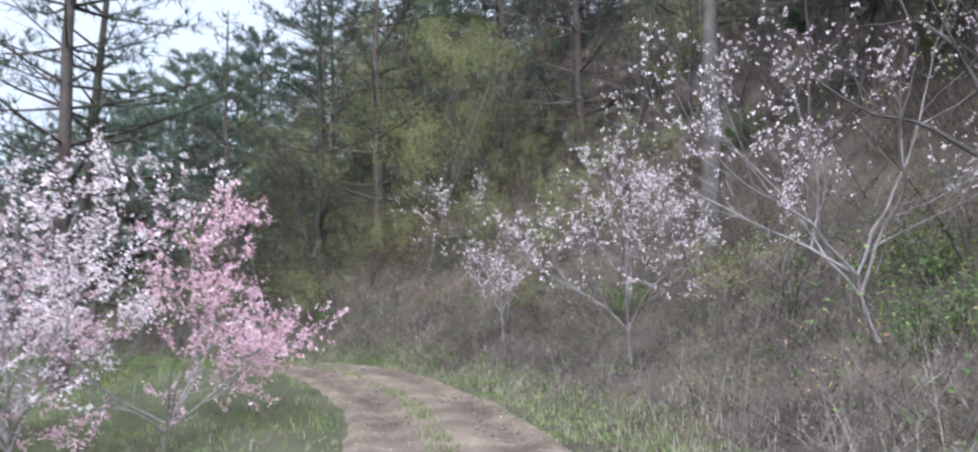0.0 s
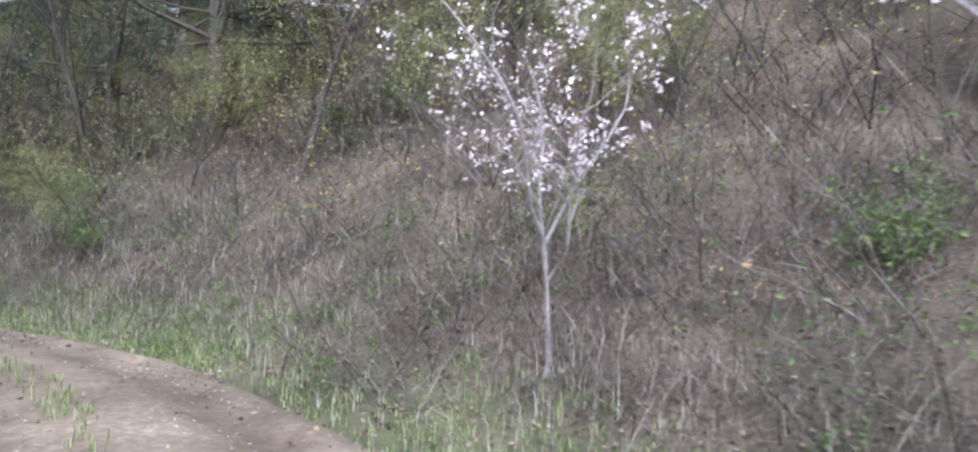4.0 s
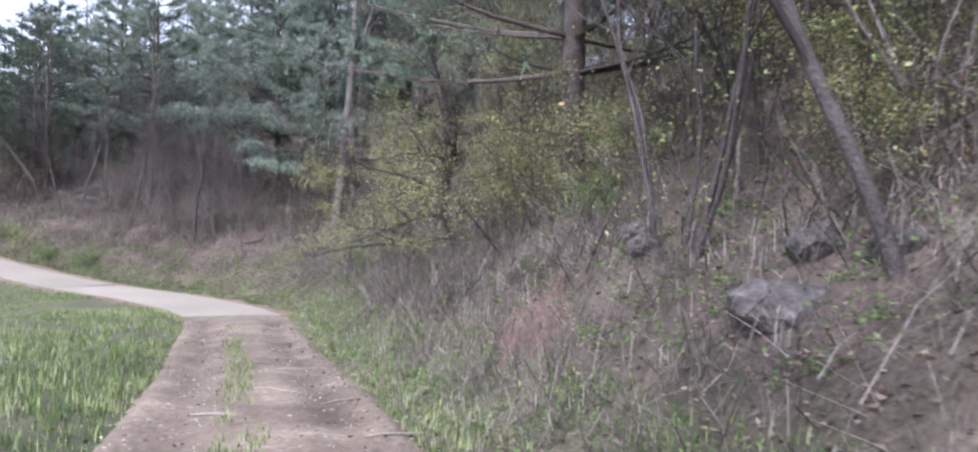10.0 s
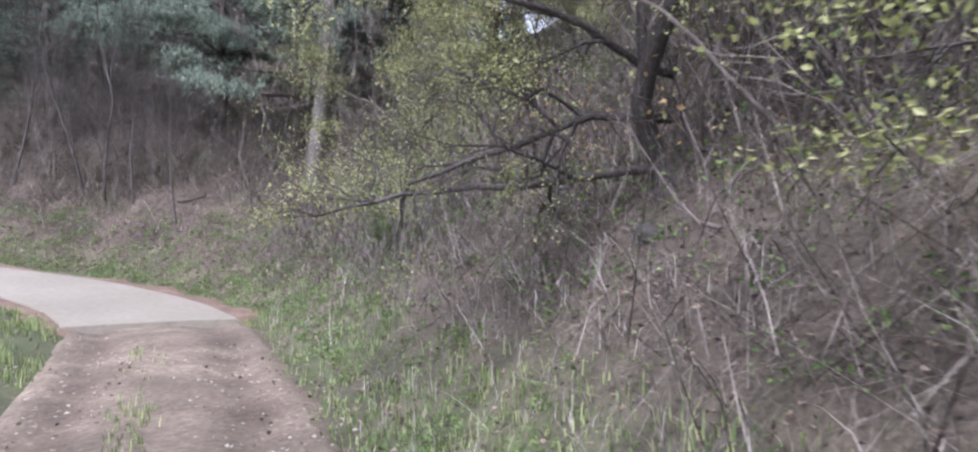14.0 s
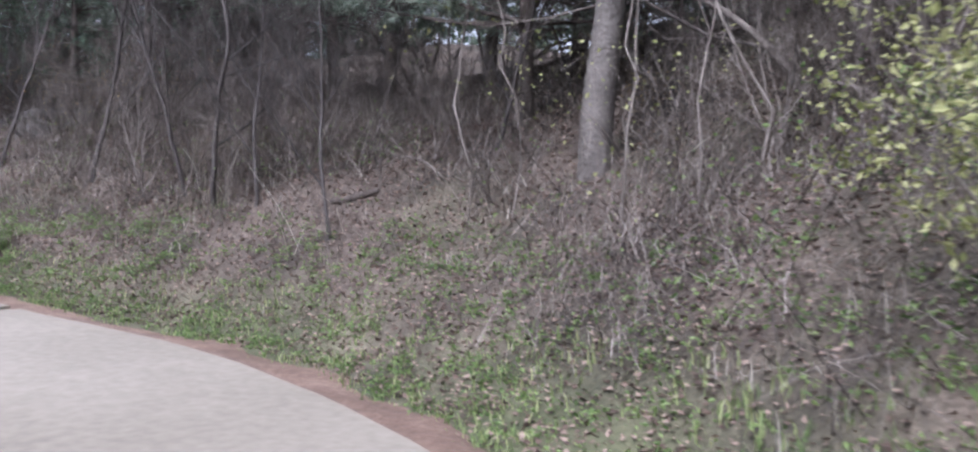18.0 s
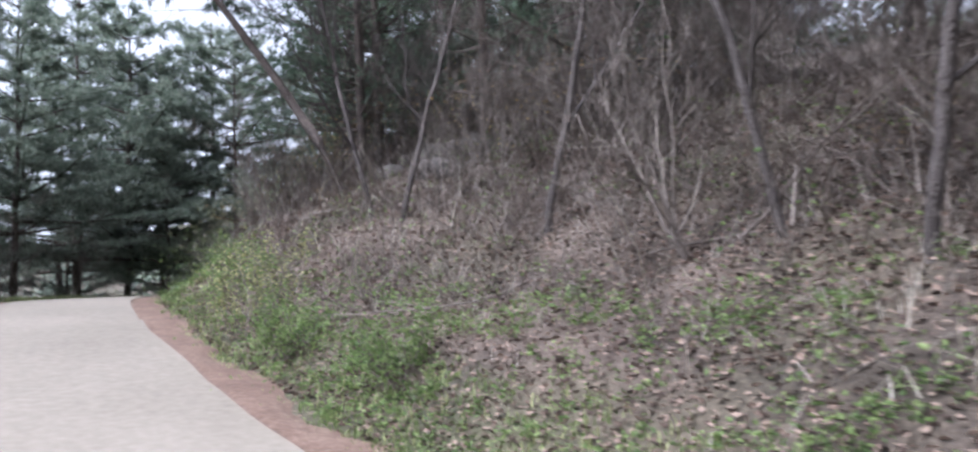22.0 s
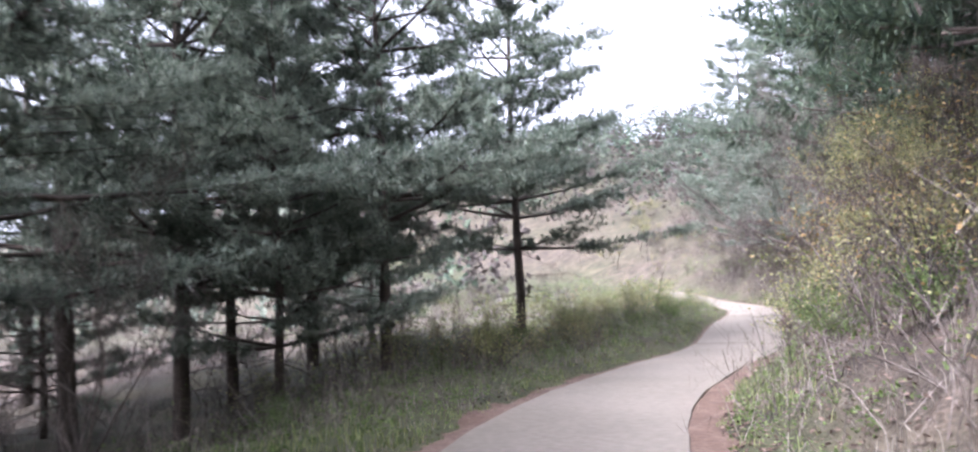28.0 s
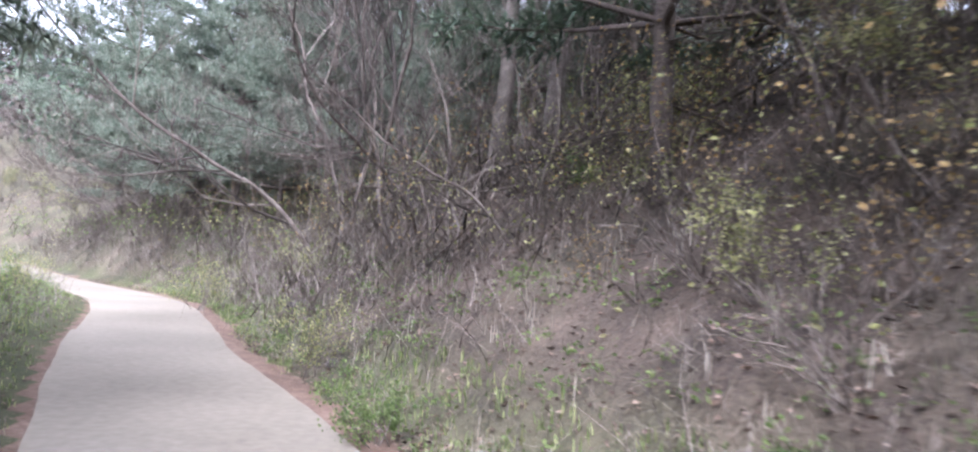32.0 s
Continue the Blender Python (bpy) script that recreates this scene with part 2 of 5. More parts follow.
def tube_mesh(lines, sides=6):
    """Points and faces of tapered tubes round lines: (points, radii) each."""
    vs, fs, base = [], [], 0
    ang = np.arange(sides) * 2 * np.pi / sides
    k = np.arange(sides)
    for pts, rad in lines:
        pts = np.asarray(pts, float)
        d = unit(np.gradient(pts, axis=0))
        a, b = across(d)
        ring = pts[:, None] + np.asarray(rad)[:, None, None] * (a[:, None] * np.cos(ang)[None, :, None] + b[:, None] * np.sin(ang)[None, :, None])
        vs.append(ring.reshape(-1, 3))
        for i in range(len(pts) - 1):
            o = base + i * sides
            fs.append(np.stack([o + k, o + (k + 1) % sides, o + sides + (k + 1) % sides, o + sides + k], 1))
        base += len(pts) * sides
    return np.concatenate(vs), np.concatenate(fs)


def leaf_mesh(c, size, rng, flat=0.0, slim=0.55):
    """Folded four-cornered leaves at c. flat: how far they lie level."""
    n = len(c)
    d = unit(rng.normal(0, 1, (n, 3)) * np.array([1, 1, 1 - flat]))
    a, b = across(d)
    t = rng.uniform(0, 2 * np.pi, n)[:, None]
    s = a * np.cos(t) + b * np.sin(t)
    if flat > 0:
        s[:, 2] *= 1 - flat
        s = unit(s)
    h = size[:, None]
    v = np.stack([c - d * h * 0.5, c + s * h * slim * 0.5 + np.cross(d, s) * h * 0.12, c + d * h * 0.5, c - s * h * slim * 0.5 + np.cross(d, s) * h * 0.12], 1)
    return v.reshape(-1, 3), np.arange(n * 4).reshape(n, 4)


def strip_mesh(p, d, length, width, rng):
    """Very fine bent twigs, too thin to need a round section: two tapering faces each."""
    n = len(p)
    a, _ = across(d)
    side = rng.normal(0, 0.3, (n, 3))
    vs = []
    for u, w in ((0, 1), (0.5, 0.7), (1, 0.25)):
        c = p + d * (length * u)[:, None] + side * (length * u * u)[:, None]
        vs += [c - a * (width * w)[:, None], c + a * (width * w)[:, None]]
    o = np.arange(n)[:, None] * 6
    return np.stack(vs, 1).reshape(-1, 3), np.concatenate([o + np.array([[0, 1, 3, 2]]), o + np.array([[2, 3, 5, 4]])])


def tuft_mesh(c, d, length, rng, blades=8, width=0.012, spread=0.8):
    """Bunches of needles at c that point along d: a slim triangle a needle."""
    n = len(c)
    dd = unit(np.repeat(d, blades, 0) + rng.normal(0, spread, (n * blades, 3)))
    cc = np.repeat(c, blades, 0)
    ll = np.repeat(length, blades) * rng.uniform(0.7, 1.2, n * blades)
    a, _ = across(dd)
    v = np.stack([cc - a * width, cc + a * width, cc + dd * ll[:, None]], 1)
    return v.reshape(-1, 3), np.arange(n * blades * 3).reshape(-1, 3)


def blade_mesh(p, height, rng, width=0.008, lean=0.5):
    """Grass blades, each two quads bent over."""
    n = len(p)
    t = rng.uniform(0, 2 * np.pi, n)
    d = np.stack([np.cos(t), np.sin(t), 0 * t], 1)
    s = np.stack([-np.sin(t), np.cos(t), 0 * t], 1) * width
    bend = (rng.uniform(0.1, 1, n) * lean * height)[:, None]
    mid = p + d * bend * 0.35 + np.array([0, 0, 1]) * (height * 0.6)[:, None]
    tip = p + d * bend + np.array([0, 0, 1]) * (height * rng.uniform(0.75, 1.0, n))[:, None]
    v = np.stack([p - s, p + s, mid + s * 0.8, mid - s * 0.8, tip + s * 0.12, tip - s * 0.12], 1).reshape(-1, 3)
    o = np.arange(n)[:, None] * 6
    return v, np.concatenate([o + np.array([[0, 1, 2, 3]]), o + np.array([[3, 2, 4, 5]])])


def grow(rng, start, way, length, radius, depth, kids=(3, 5), angle=0.7, shrink=0.62, wander=0.12, rise=0.15, first=0.3, out=None, level=0):
    """A branch and its side branches, as (points, radii, level)."""
    out = [] if out is None else out
    n = max(4, int(length / 0.3)) if level == 0 else (4 if level == 1 else 2)
    pts, d = [np.array(start, float)], np.array(way, float)
    for _ in range(n):
        d = unit(d + rng.normal(0, wander, 3) + np.array([0, 0, rise * (0.4 if level == 0 else 1.0) / n * 3]))
        pts.append(pts[-1] + d * length / n)
    pts = np.array(pts)
    rad = radius * (1 - 0.75 * np.linspace(0, 1, n + 1))
    out.append((pts, rad, level))
    if depth > 0:
        for _ in range(rng.integers(kids[0], kids[1] + 1)):
            u = rng.uniform(first, 1.0)
            i = min(n - 1, int(u * n))
            p = pts[i] + (pts[i + 1] - pts[i]) * (u * n - i)
            d0 = unit(pts[i + 1] - pts[i])
            s = rng.normal(0, 1, 3)
            s = unit(s - d0 * np.dot(s, d0))
            g = angle * rng.uniform(0.7, 1.3)
            grow(rng, p, unit(d0 * math.cos(g) + s * math.sin(g)), length * shrink * rng.uniform(0.7, 1.15) * (1.15 - 0.5 * u), max(0.003, rad[i] * 0.6), depth - 1, kids, angle, shrink, wander * 1.3, rise, 0.15, out, level + 1)
    return out


# ---- the lie of the land: the road's middle line, and heights to both sides ----
LINE = np.array([(8.5, -39.1, -1.61), (2.9, -11.7, -1.61), (0.4, 0.6, -1.57), (-0.2, 5.0, -1.54), (-0.6, 10.0, -1.48), (-1.7, 14.9, -1.28), 
                 (-3.9, 19.5, -0.95), (-7.1, 23.3, -0.88), (-10.5, 27.0, -0.89), (-13.7, 30.8, -1.05), (-17.0, 34.6, -1.33), (-20.4, 38.3, -1.48), 
                 (-23.9, 42.0, -1.50), (-28.6, 44.4, -1.42), (-33.7, 45.0, -1.17), (-38.6, 45.4, -0.64), (-43.6, 46.0, -0.07), (-48.3, 47.0, 0.29), 
                 (-52.6, 49.1, 0.38), (-56.2, 52.5, 0.28), (-59.0, 56.5, 0.14), (-61.2, 60.9, 0.02), (-63.4, 66.4, -0.07), (-67.6, 73.2, -0.07), 
                 (-73.6, 83.3, -0.05), (-82.0, 91.5, 0.00), (-100.0, 108.0, 0.40), (-120.0, 116.0, 1.20), (-160.0, 118.0, 5.00)])


def smooth_line(p, step=0.5):
    """A Catmull-Rom curve through the points, at even steps, with the distance along it from the third point."""
    q = np.vstack([2 * p[0] - p[1], p, 2 * p[-1] - p[-2]])
    got = []
    for i in range(1, len(q) - 2):
        t = np.linspace(0, 1, 60, endpoint=False)[:, None]
        a, b, c, d = q[i - 1], q[i], q[i + 1], q[i + 2]
        got.append(0.5 * (2 * b + (c - a) * t + (2 * a - 5 * b + 4 * c - d) * t**2 + (3 * b - a - 3 * c + d) * t**3))
    c = np.concatenate(got)
    s = np.r_[0, np.cumsum(np.linalg.norm(np.diff(c[:, :2], axis=0), axis=1))]
    zero = s[np.argmin(np.linalg.norm(c[:, :2] - p[2, :2], axis=1))]
    e = np.arange(0, s[-1], step)
    return np.stack([np.interp(e, s, c[:, k]) for k in range(3)], 1), e - zero


MID, ALONG = smooth_line(LINE)
TAN = unit(np.gradient(MID[:, :2], axis=0))
HALF = 1.5


def table(s, rows):
    return np.interp(s, [r[0] for r in rows], [r[1] for r in rows])


SLOPE = [(-20, 0.3), (5, 0.32), (14, 0.42), (20, 0.62), (34, 0.62), (50, 0.6), (60, 0.58), (66, 0.68), (72, 0.68), (79, 0.55), (85, 0.6), (100, 0.62), (130, 0.5)]
STEP = [(15, 0.0), (22, 0.5), (34, 0.7), (40, 1.0), (46, 0.9), (52, 0.5), (68, 0.3), (80, 0.6), (95, 0.8), (120, 0.8)]
CAP = [(0, 34), (40, 34), (48, 28), (53, 15), (58, 6.5), (61, 4.6), (66, 5), (72, 6), (78, 6.5), (90, 10), (110, 12), (150, 14)]
FALL = [(0, 0.05), (24, 0.1), (50, 0.15), (66, 0.3), (85, 0.3), (95, 0.05), (130, 0.05)]
MOUND = [(14, 0.05), (24, 0.3), (46, 0.3), (56, 0.1), (90, 0.1), (96, 0.45), (130, 0.4)]


def side(s, d):
    """Height above the road at the distance d to the right of its middle."""
    e = np.maximum(d - HALF - 0.8, 0)
    h = table(s, SLOPE) * e + table(s, STEP) * (1 - np.exp(-e / 0.8)) - 0.06 * np.exp(-((d - HALF - 0.5) / 0.4) ** 2)
    h = h + np.where(s < 50, 0.4, 0.0) * np.maximum(e - 6, 0)
    cap = table(s, CAP)
    right = cap * np.tanh(h / cap)
    b = np.maximum(-d - HALF, 0)
    left = table(s, MOUND) * (1 - np.exp(-b / 0.7)) - table(s, FALL) * np.maximum(b - 2, 0)
    left = np.maximum(left, -3.5 + 0.01 * b)
    return np.where(d > 0, right, left)


def bumps(x, y):
    return (np.sin(x * 1.7 + np.sin(y * 1.1) * 1.3) * np.sin(y * 1.9 + np.cos(x * 0.9)) * 0.09
            + np.sin(x * 0.43 + 1.0 + np.sin(y * 0.31)) * np.sin(y * 0.51 + 2.0) * 0.28
            + np.sin(x * 4.3 + y * 2.1) * np.sin(y * 3.7 - x * 1.2) * 0.035)


def land(x, y, want="z"):
    """Ground height at arrays of places; with want='sd' the distance along the road and to its right."""
    x, y = np.atleast_1d(np.asarray(x, float)).ravel(), np.atleast_1d(np.asarray(y, float)).ravel()
    z, ss, ds = np.zeros(len(x)), np.zeros(len(x)), np.zeros(len(x))
    for i in range(0, len(x), 3000):
        px, py = x[i:i + 3000, None] - MID[None, :, 0], y[i:i + 3000, None] - MID[None, :, 1]
        dist = np.sqrt(px * px + py * py)
        sign = np.where(px * TAN[None, :, 1] - py * TAN[None, :, 0] >= 0, 1.0, -1.0)
        k = np.argmin(dist, axis=1)
        r = np.arange(len(k))
        dm = dist[r, k]
        ss[i:i + 3000], ds[i:i + 3000] = ALONG[k], dm * sign[r, k]
        wide = 0.35 + 0.12 * dm
        w = np.exp(-(dist - dm[:, None]) / wide[:, None] * 1.5)
        near = sign[r, k]
        h = MID[None, :, 2] + side(np.broadcast_to(ALONG[None, :], dist.shape), dist * near[:, None])
        z[i:i + 3000] = (w * h).sum(1) / w.sum(1)
    if want == "sd":
        return ss, ds
    off = np.clip((np.abs(ds) - HALF - 0.7) / 2.0, 0, 1)
    z += bumps(x, y) * off
    z += 13 * np.exp(-(((x + 200) / 60) ** 2 + ((y - 215) / 50) ** 2)) + 40 * np.exp(-(((x + 60) / 110) ** 2 + ((y - 330) / 90) ** 2))
    z += 10 * np.clip((np.hypot(x + 30, y - 35) - 150) / 150, 0, 3) * off
    return z


def field(x, y, size, seed):
    """A smooth random field between -1 and 1, with lumps of about that size."""
    g = np.random.default_rng(seed).uniform(-1, 1, (128, 128))
    u, v = x / size + 500.0, y / size + 500.0
    i, j = np.floor(u).astype(int), np.floor(v).astype(int)
    a, c = u - i, v - j
    a, c = a * a * (3 - 2 * a), c * c * (3 - 2 * c)
    i0, i1, j0, j1 = i % 128, (i + 1) % 128, j % 128, (j + 1) % 128
    return (g[i0, j0] * (1 - a) + g[i1, j0] * a) * (1 - c) + (g[i0, j1] * (1 - a) + g[i1, j1] * a) * c


def on(x, y):
    return float(land([x], [y])[0])


def steps(lo, hi, step):
    inner = np.arange(lo, hi + 1e-6, step)
    outer = np.cumsum(step * 1.28 ** np.arange(1, 30))
    outer = outer[outer < 2600]
    return np.r_[lo - outer[::-1], inner, hi + outer]


gx, gy = steps(-96, 18, 0.5), steps(-16, 104, 0.5)
GX, GY = np.meshgrid(gx, gy)
gz = land(GX, GY)
gs, gd = land(GX, GY, "sd")
gz = gz - 0.07 * np.clip((HALF + np.where(gs < 49, 0.1, 0.3) - np.abs(gd)) / 0.3, 0, 1)
gz = gz - 0.09 * np.clip((1.25 - np.abs(gd)) / 0.3, 0, 1) * np.clip((2.2 - np.abs(gs - 49.4)) / 0.6, 0, 1)
nx, ny = len(gx), len(gy)
ii, jj = np.meshgrid(np.arange(nx - 1), np.arange(ny - 1))
o = (jj * nx + ii).ravel()
ground = tagged(new("ground", quick("ground", np.stack([GX.ravel(), GY.ravel(), gz], 1), np.stack([o, o + 1, o + nx + 1, o + nx], 1), FLOOR)),
                "brown leaf-strewn woodland floor with grassy verges", "ground", kind="structure")
rng = np.random.default_rng(3)
edge = np.abs(gd) - HALF
turf = np.where(gd > 0, np.clip(1.0 - np.abs(edge - 0.4) / 0.9, 0, 1), np.clip(1.4 - np.abs(edge - 1.5) / 14.0, 0, 1))
turf = np.maximum(turf, 0.35 * np.clip((gs - 112) / 10, 0, 1))
turf = np.clip(turf * 0.75 + 0.25 * bumps(gs * 3, gd * 3) * 3, 0, 0.85)
attr = ground.data.attributes.new("grass", "FLOAT", "POINT")
attr.data.foreach_set("value", turf.astype(np.float32))


def ribbon(name, s0, s1, offsets, heights, mat, wobble=0.0, step=0.5, skew=0.0, seed=1, smooth=True, capped=False):
    """A strip that follows the road from s0 to s1 with the cross-section (offsets, heights)."""
    r = np.random.default_rng(seed)
    s = np.linspace(s0, s1, max(3, int((s1 - s0) / step) + 1))
    n = len(s)
    wl_, wr_ = (np.convolve(r.normal(0, wobble, n + 8), np.ones(5) / 5, "same")[4:n + 4] for _ in range(2))
    rows = []
    for k, (d, h) in enumerate(zip(offsets, heights)):
        sk = s + skew * d
        dd = d + (wl_ if d < 0 else wr_) * (1.0 if abs(d) > 0.8 * max(abs(offsets[0]), abs(offsets[-1])) else 0.3)
        t = np.stack([np.interp(sk, ALONG, TAN[:, c]) for c in (0, 1)], 1)
        m = np.stack([np.interp(sk, ALONG, MID[:, c]) for c in (0, 1, 2)], 1)
        rows.append(np.stack([m[:, 0] + t[:, 1] * dd, m[:, 1] - t[:, 0] * dd, m[:, 2] + h], 1))
    v = np.stack(rows, 1)
    if capped:
        v = np.concatenate([v[:1] - np.array([0, 0, 0.25]), v, v[-1:] - np.array([0, 0, 0.25])])
        n += 2
    v = v.reshape(-1, 3)
    c = len(offsets)
    a, b = np.meshgrid(np.arange(c - 1), np.arange(n - 1))
    o = (b * c + a).ravel()
    return quick(name, v, np.stack([o, o + 1, o + c + 1, o + c], 1)[:, ::-1], mat, smooth)


# ---- the road: a rutted dirt track, then cast concrete slabs ----
CAST = 49.6
PROFILE = np.linspace(-1.6, 1.5, 29)
SUNK = np.exp(-((np.abs(PROFILE) - 0.78) / 0.27) ** 2)
track = tagged(new("dirt_track", ribbon("dirt_track", -40, CAST + 0.2, list(PROFILE), list(0.055 - 0.075 * SUNK - 0.16 * np.clip(np.abs(PROFILE) - 1.2, 0, 1) / 0.3), TRACK, 0.09, 0.25, seed=4)),
               "rutted red-brown dirt track with pale stones", "dirt road", kind="structure")
tv = np.zeros(len(track.data.vertices) * 3, dtype=np.float32)
track.data.vertices.foreach_get("co", tv)
tv = tv.reshape(-1, 3)
lump = field(tv[:, 0], tv[:, 1], 1.1, 1) + 0.6 * field(tv[:, 0], tv[:, 1], 0.4, 2) + 0.4 * field(tv[:, 0], tv[:, 1], 0.2, 3)
clod = 0.3 * field(tv[:, 0], tv[:, 1], 1.6, 1) + field(tv[:, 0], tv[:, 1], 0.55, 5) + 0.8 * field(tv[:, 0], tv[:, 1], 0.28, 6)
tv[:, 2] += 0.006 * lump + 0.008 * clod
ts = np.repeat(np.linspace(-40, CAST + 0.2, len(tv) // 29), 29)
tv[:, 2] -= 0.07 * np.clip((ts - CAST + 0.9) / 0.5, 0, 1)
track.data.vertices.foreach_set("co", tv.ravel())
damp_ = track.data.attributes.new("damp", "FLOAT", "POINT")
damp_.data.foreach_set("value", np.clip(np.tile(SUNK, len(tv) // 29) * (0.6 + 0.25 * clod) + 0.22 * clod, 0, 1).astype(np.float32))
track.data.update()
road = tagged(new("road"), "worn pale concrete farm road cast in slabs", "road", kind="structure")
cuts = [CAST, 59.6, 70.0, 80.4, 90.8, 101.2, 111.6, 122.0, 134.0, 150.0, 185.0]
for k in range(len(cuts) - 1):
    tilt = 0.006 * (k % 2)
    part("slab", ribbon("slab", cuts[k] + 0.006, cuts[k + 1] - 0.006, [-1.27, -1.23, -0.5, 0.5, 1.23, 1.27], [-0.2, 0.04 + tilt, 0.05 + tilt, 0.05 + tilt, 0.04 + tilt, -0.2], CONCRETE, 0.05, 0.5, -0.2 if k == 0 else 0.0, 7 + k, False, True), road)
for hand, seed in ((1, 11), (-1, 12)):
    cols = np.array([1.1, 1.27, 1.42, 1.56, 1.7, 1.86, 2.05, 2.25])
    lie = np.array([-0.02, 0.03, 0.025, 0.015, 0.0, -0.025, -0.055, -0.12])
    soil = tagged(new("verge_soil", ribbon("verge_soil", CAST - 0.6, 170, list((cols * hand)[::hand]), list(lie[::hand]), STRIP, 0.25, 0.2, seed=seed)),
                  "strip of reddish bare soil beside the concrete", "soil", kind="structure")
    sv = np.zeros(len(soil.data.vertices) * 3, dtype=np.float32)
    soil.data.vertices.foreach_get("co", sv)
    sv = sv.reshape(-1, 3)
    rough_ = np.tile(np.clip((cols - 1.4) / 0.3, 0, 1)[::hand], len(sv) // 8)
    sv[:, 2] += rough_ * (0.06 * field(sv[:, 0], sv[:, 1], 0.9, 31) + 0.035 * field(sv[:, 0], sv[:, 1], 0.35, 32) + 0.02 * field(sv[:, 0], sv[:, 1], 0.16, 33))
    sv[:, 2] -= 0.16 * np.clip(1 - (np.arange(len(sv)) // 8) / 4, 0, 1)
    soil.data.vertices.foreach_set("co", sv.ravel())
    soil.data.update()


# ---- trees ----
def joined(sets):
    vs, fs, o = [], [], 0
    for v, f in sets:
        vs.append(v)
        fs.append(f + o)
        o += len(v)
    return np.concatenate(vs), np.concatenate(fs)


def haze(lines, level, n, rng, length=0.4, width=0.0032):
    """Fine twigs along the branches from that level on."""
    p = tips(lines, level, n, rng, 0.01, 0.1)
    d = unit(rng.normal(0, 1, (n, 3)) * np.array([1, 1, 0.8]) + np.array([0, 0, 0.35]))
    return strip_mesh(p, d, rng.uniform(0.35, 1.3, n) * length, np.full(n, width), rng)


def clusters(lines, level, n, per, size, rng, wide=0.2):
    """New leaves in small flat bunches towards the ends of the branches."""
    c = tips(lines, level, n, rng, 0.05, 0.45)
    p = np.repeat(c, per, 0) + rng.normal(0, 1, (n * per, 3)) * np.array([wide, wide, wide * 0.4])
    return leaf_mesh(p, rng.uniform(0.55, 1.25, n * per) * size, rng, 0.35, 0.6)


def tree(name, lines, bark, sides, leaves, leaf_mat, label, category="tree", leaf_name="crown", split=1, twigs=None):
    """A tree at the origin: the trunk with its limbs, the twigs, and what grows on them."""
    root = tagged(new(name), label, category)
    first = [(p, r) for p, r, lv in lines if lv == 0]
    limbs = [(p, r) for p, r, lv in lines if 0 < lv < split]
    fine = [(p, r) for p, r, lv in lines if lv >= split and lv > 0]
    for k, one in enumerate(first + limbs):
        nm = "trunk" if k == 0 else ("stem" if k < len(first) and category != "plum tree" else "limb")
        part(nm, quick(nm, *tube_mesh([one], sides if k < len(first) else 5), bark), root)
    if fine:
        sets = [tube_mesh(fine, 3)] + ([twigs] if twigs else [])
        part("branching", quick("branching", *joined(sets), bark), root, kind="stuff")
    if leaves is not None:
        part(leaf_name, quick(leaf_name, *leaves, leaf_mat, False), root, kind="stuff")
    return root


def tips(lines, level, n, rng, spread=0.06, low=0.2):
    """n places scattered along the branches from that level on."""
    sel = [p for p, r, lv in lines if lv >= level]
    size = np.array([np.linalg.norm(p[-1] - p[0]) for p in sel])
    pick = rng.choice(len(sel), n, p=size / size.sum())
    u = rng.uniform(low, 1, n)
    out = np.zeros((n, 3))
    for k in range(n):
        p = sel[pick[k]]
        x = u[k] * (len(p) - 1)
        i = min(len(p) - 2, int(x))
        out[k] = p[i] + (p[i + 1] - p[i]) * (x - i)
    return out + rng.normal(0, spread, (n, 3))


def plum(seed, height, mat, flowers, label, forks=3, spread=0.55, bare=0.35, size=0.045, bark=None):
    r = np.random.default_rng(seed)
    lines = []
    stem = grow(r, (0, 0, -0.15), (r.normal(0, 0.08), r.normal(0, 0.08), 1), height * bare + 0.15, 0.018 * height / 3 + 0.010, 0, wander=0.09)
    lines += stem
    top = stem[0][0][-1]
    for k in range(forks):
        g = 2 * math.pi * k / forks + r.uniform(-0.5, 0.5)
        way = unit(np.array([math.cos(g) * spread, math.sin(g) * spread, 1.0]))
        grow(r, stem[0][0][-1 - (k % 2)], way, height * (1 - bare) * r.uniform(0.8, 1.1), 0.012 * height / 3 + 0.005, 3, (4, 6), 0.7, 0.6, 0.16, 0.10, 0.15, lines)
    c = tips(lines, 2, flowers, r, 0.02)
    n = len(c)
    bud = np.repeat(c, 3, 0) + r.normal(0, size * 0.45, (n * 3, 3))
    return tree("plum_tree", lines, bark or BARK_PALE, 6, leaf_mesh(bud, r.uniform(0.6, 1.2, n * 3) * size, r, slim=0.9), mat, label, "plum tree", "blossom", 2)


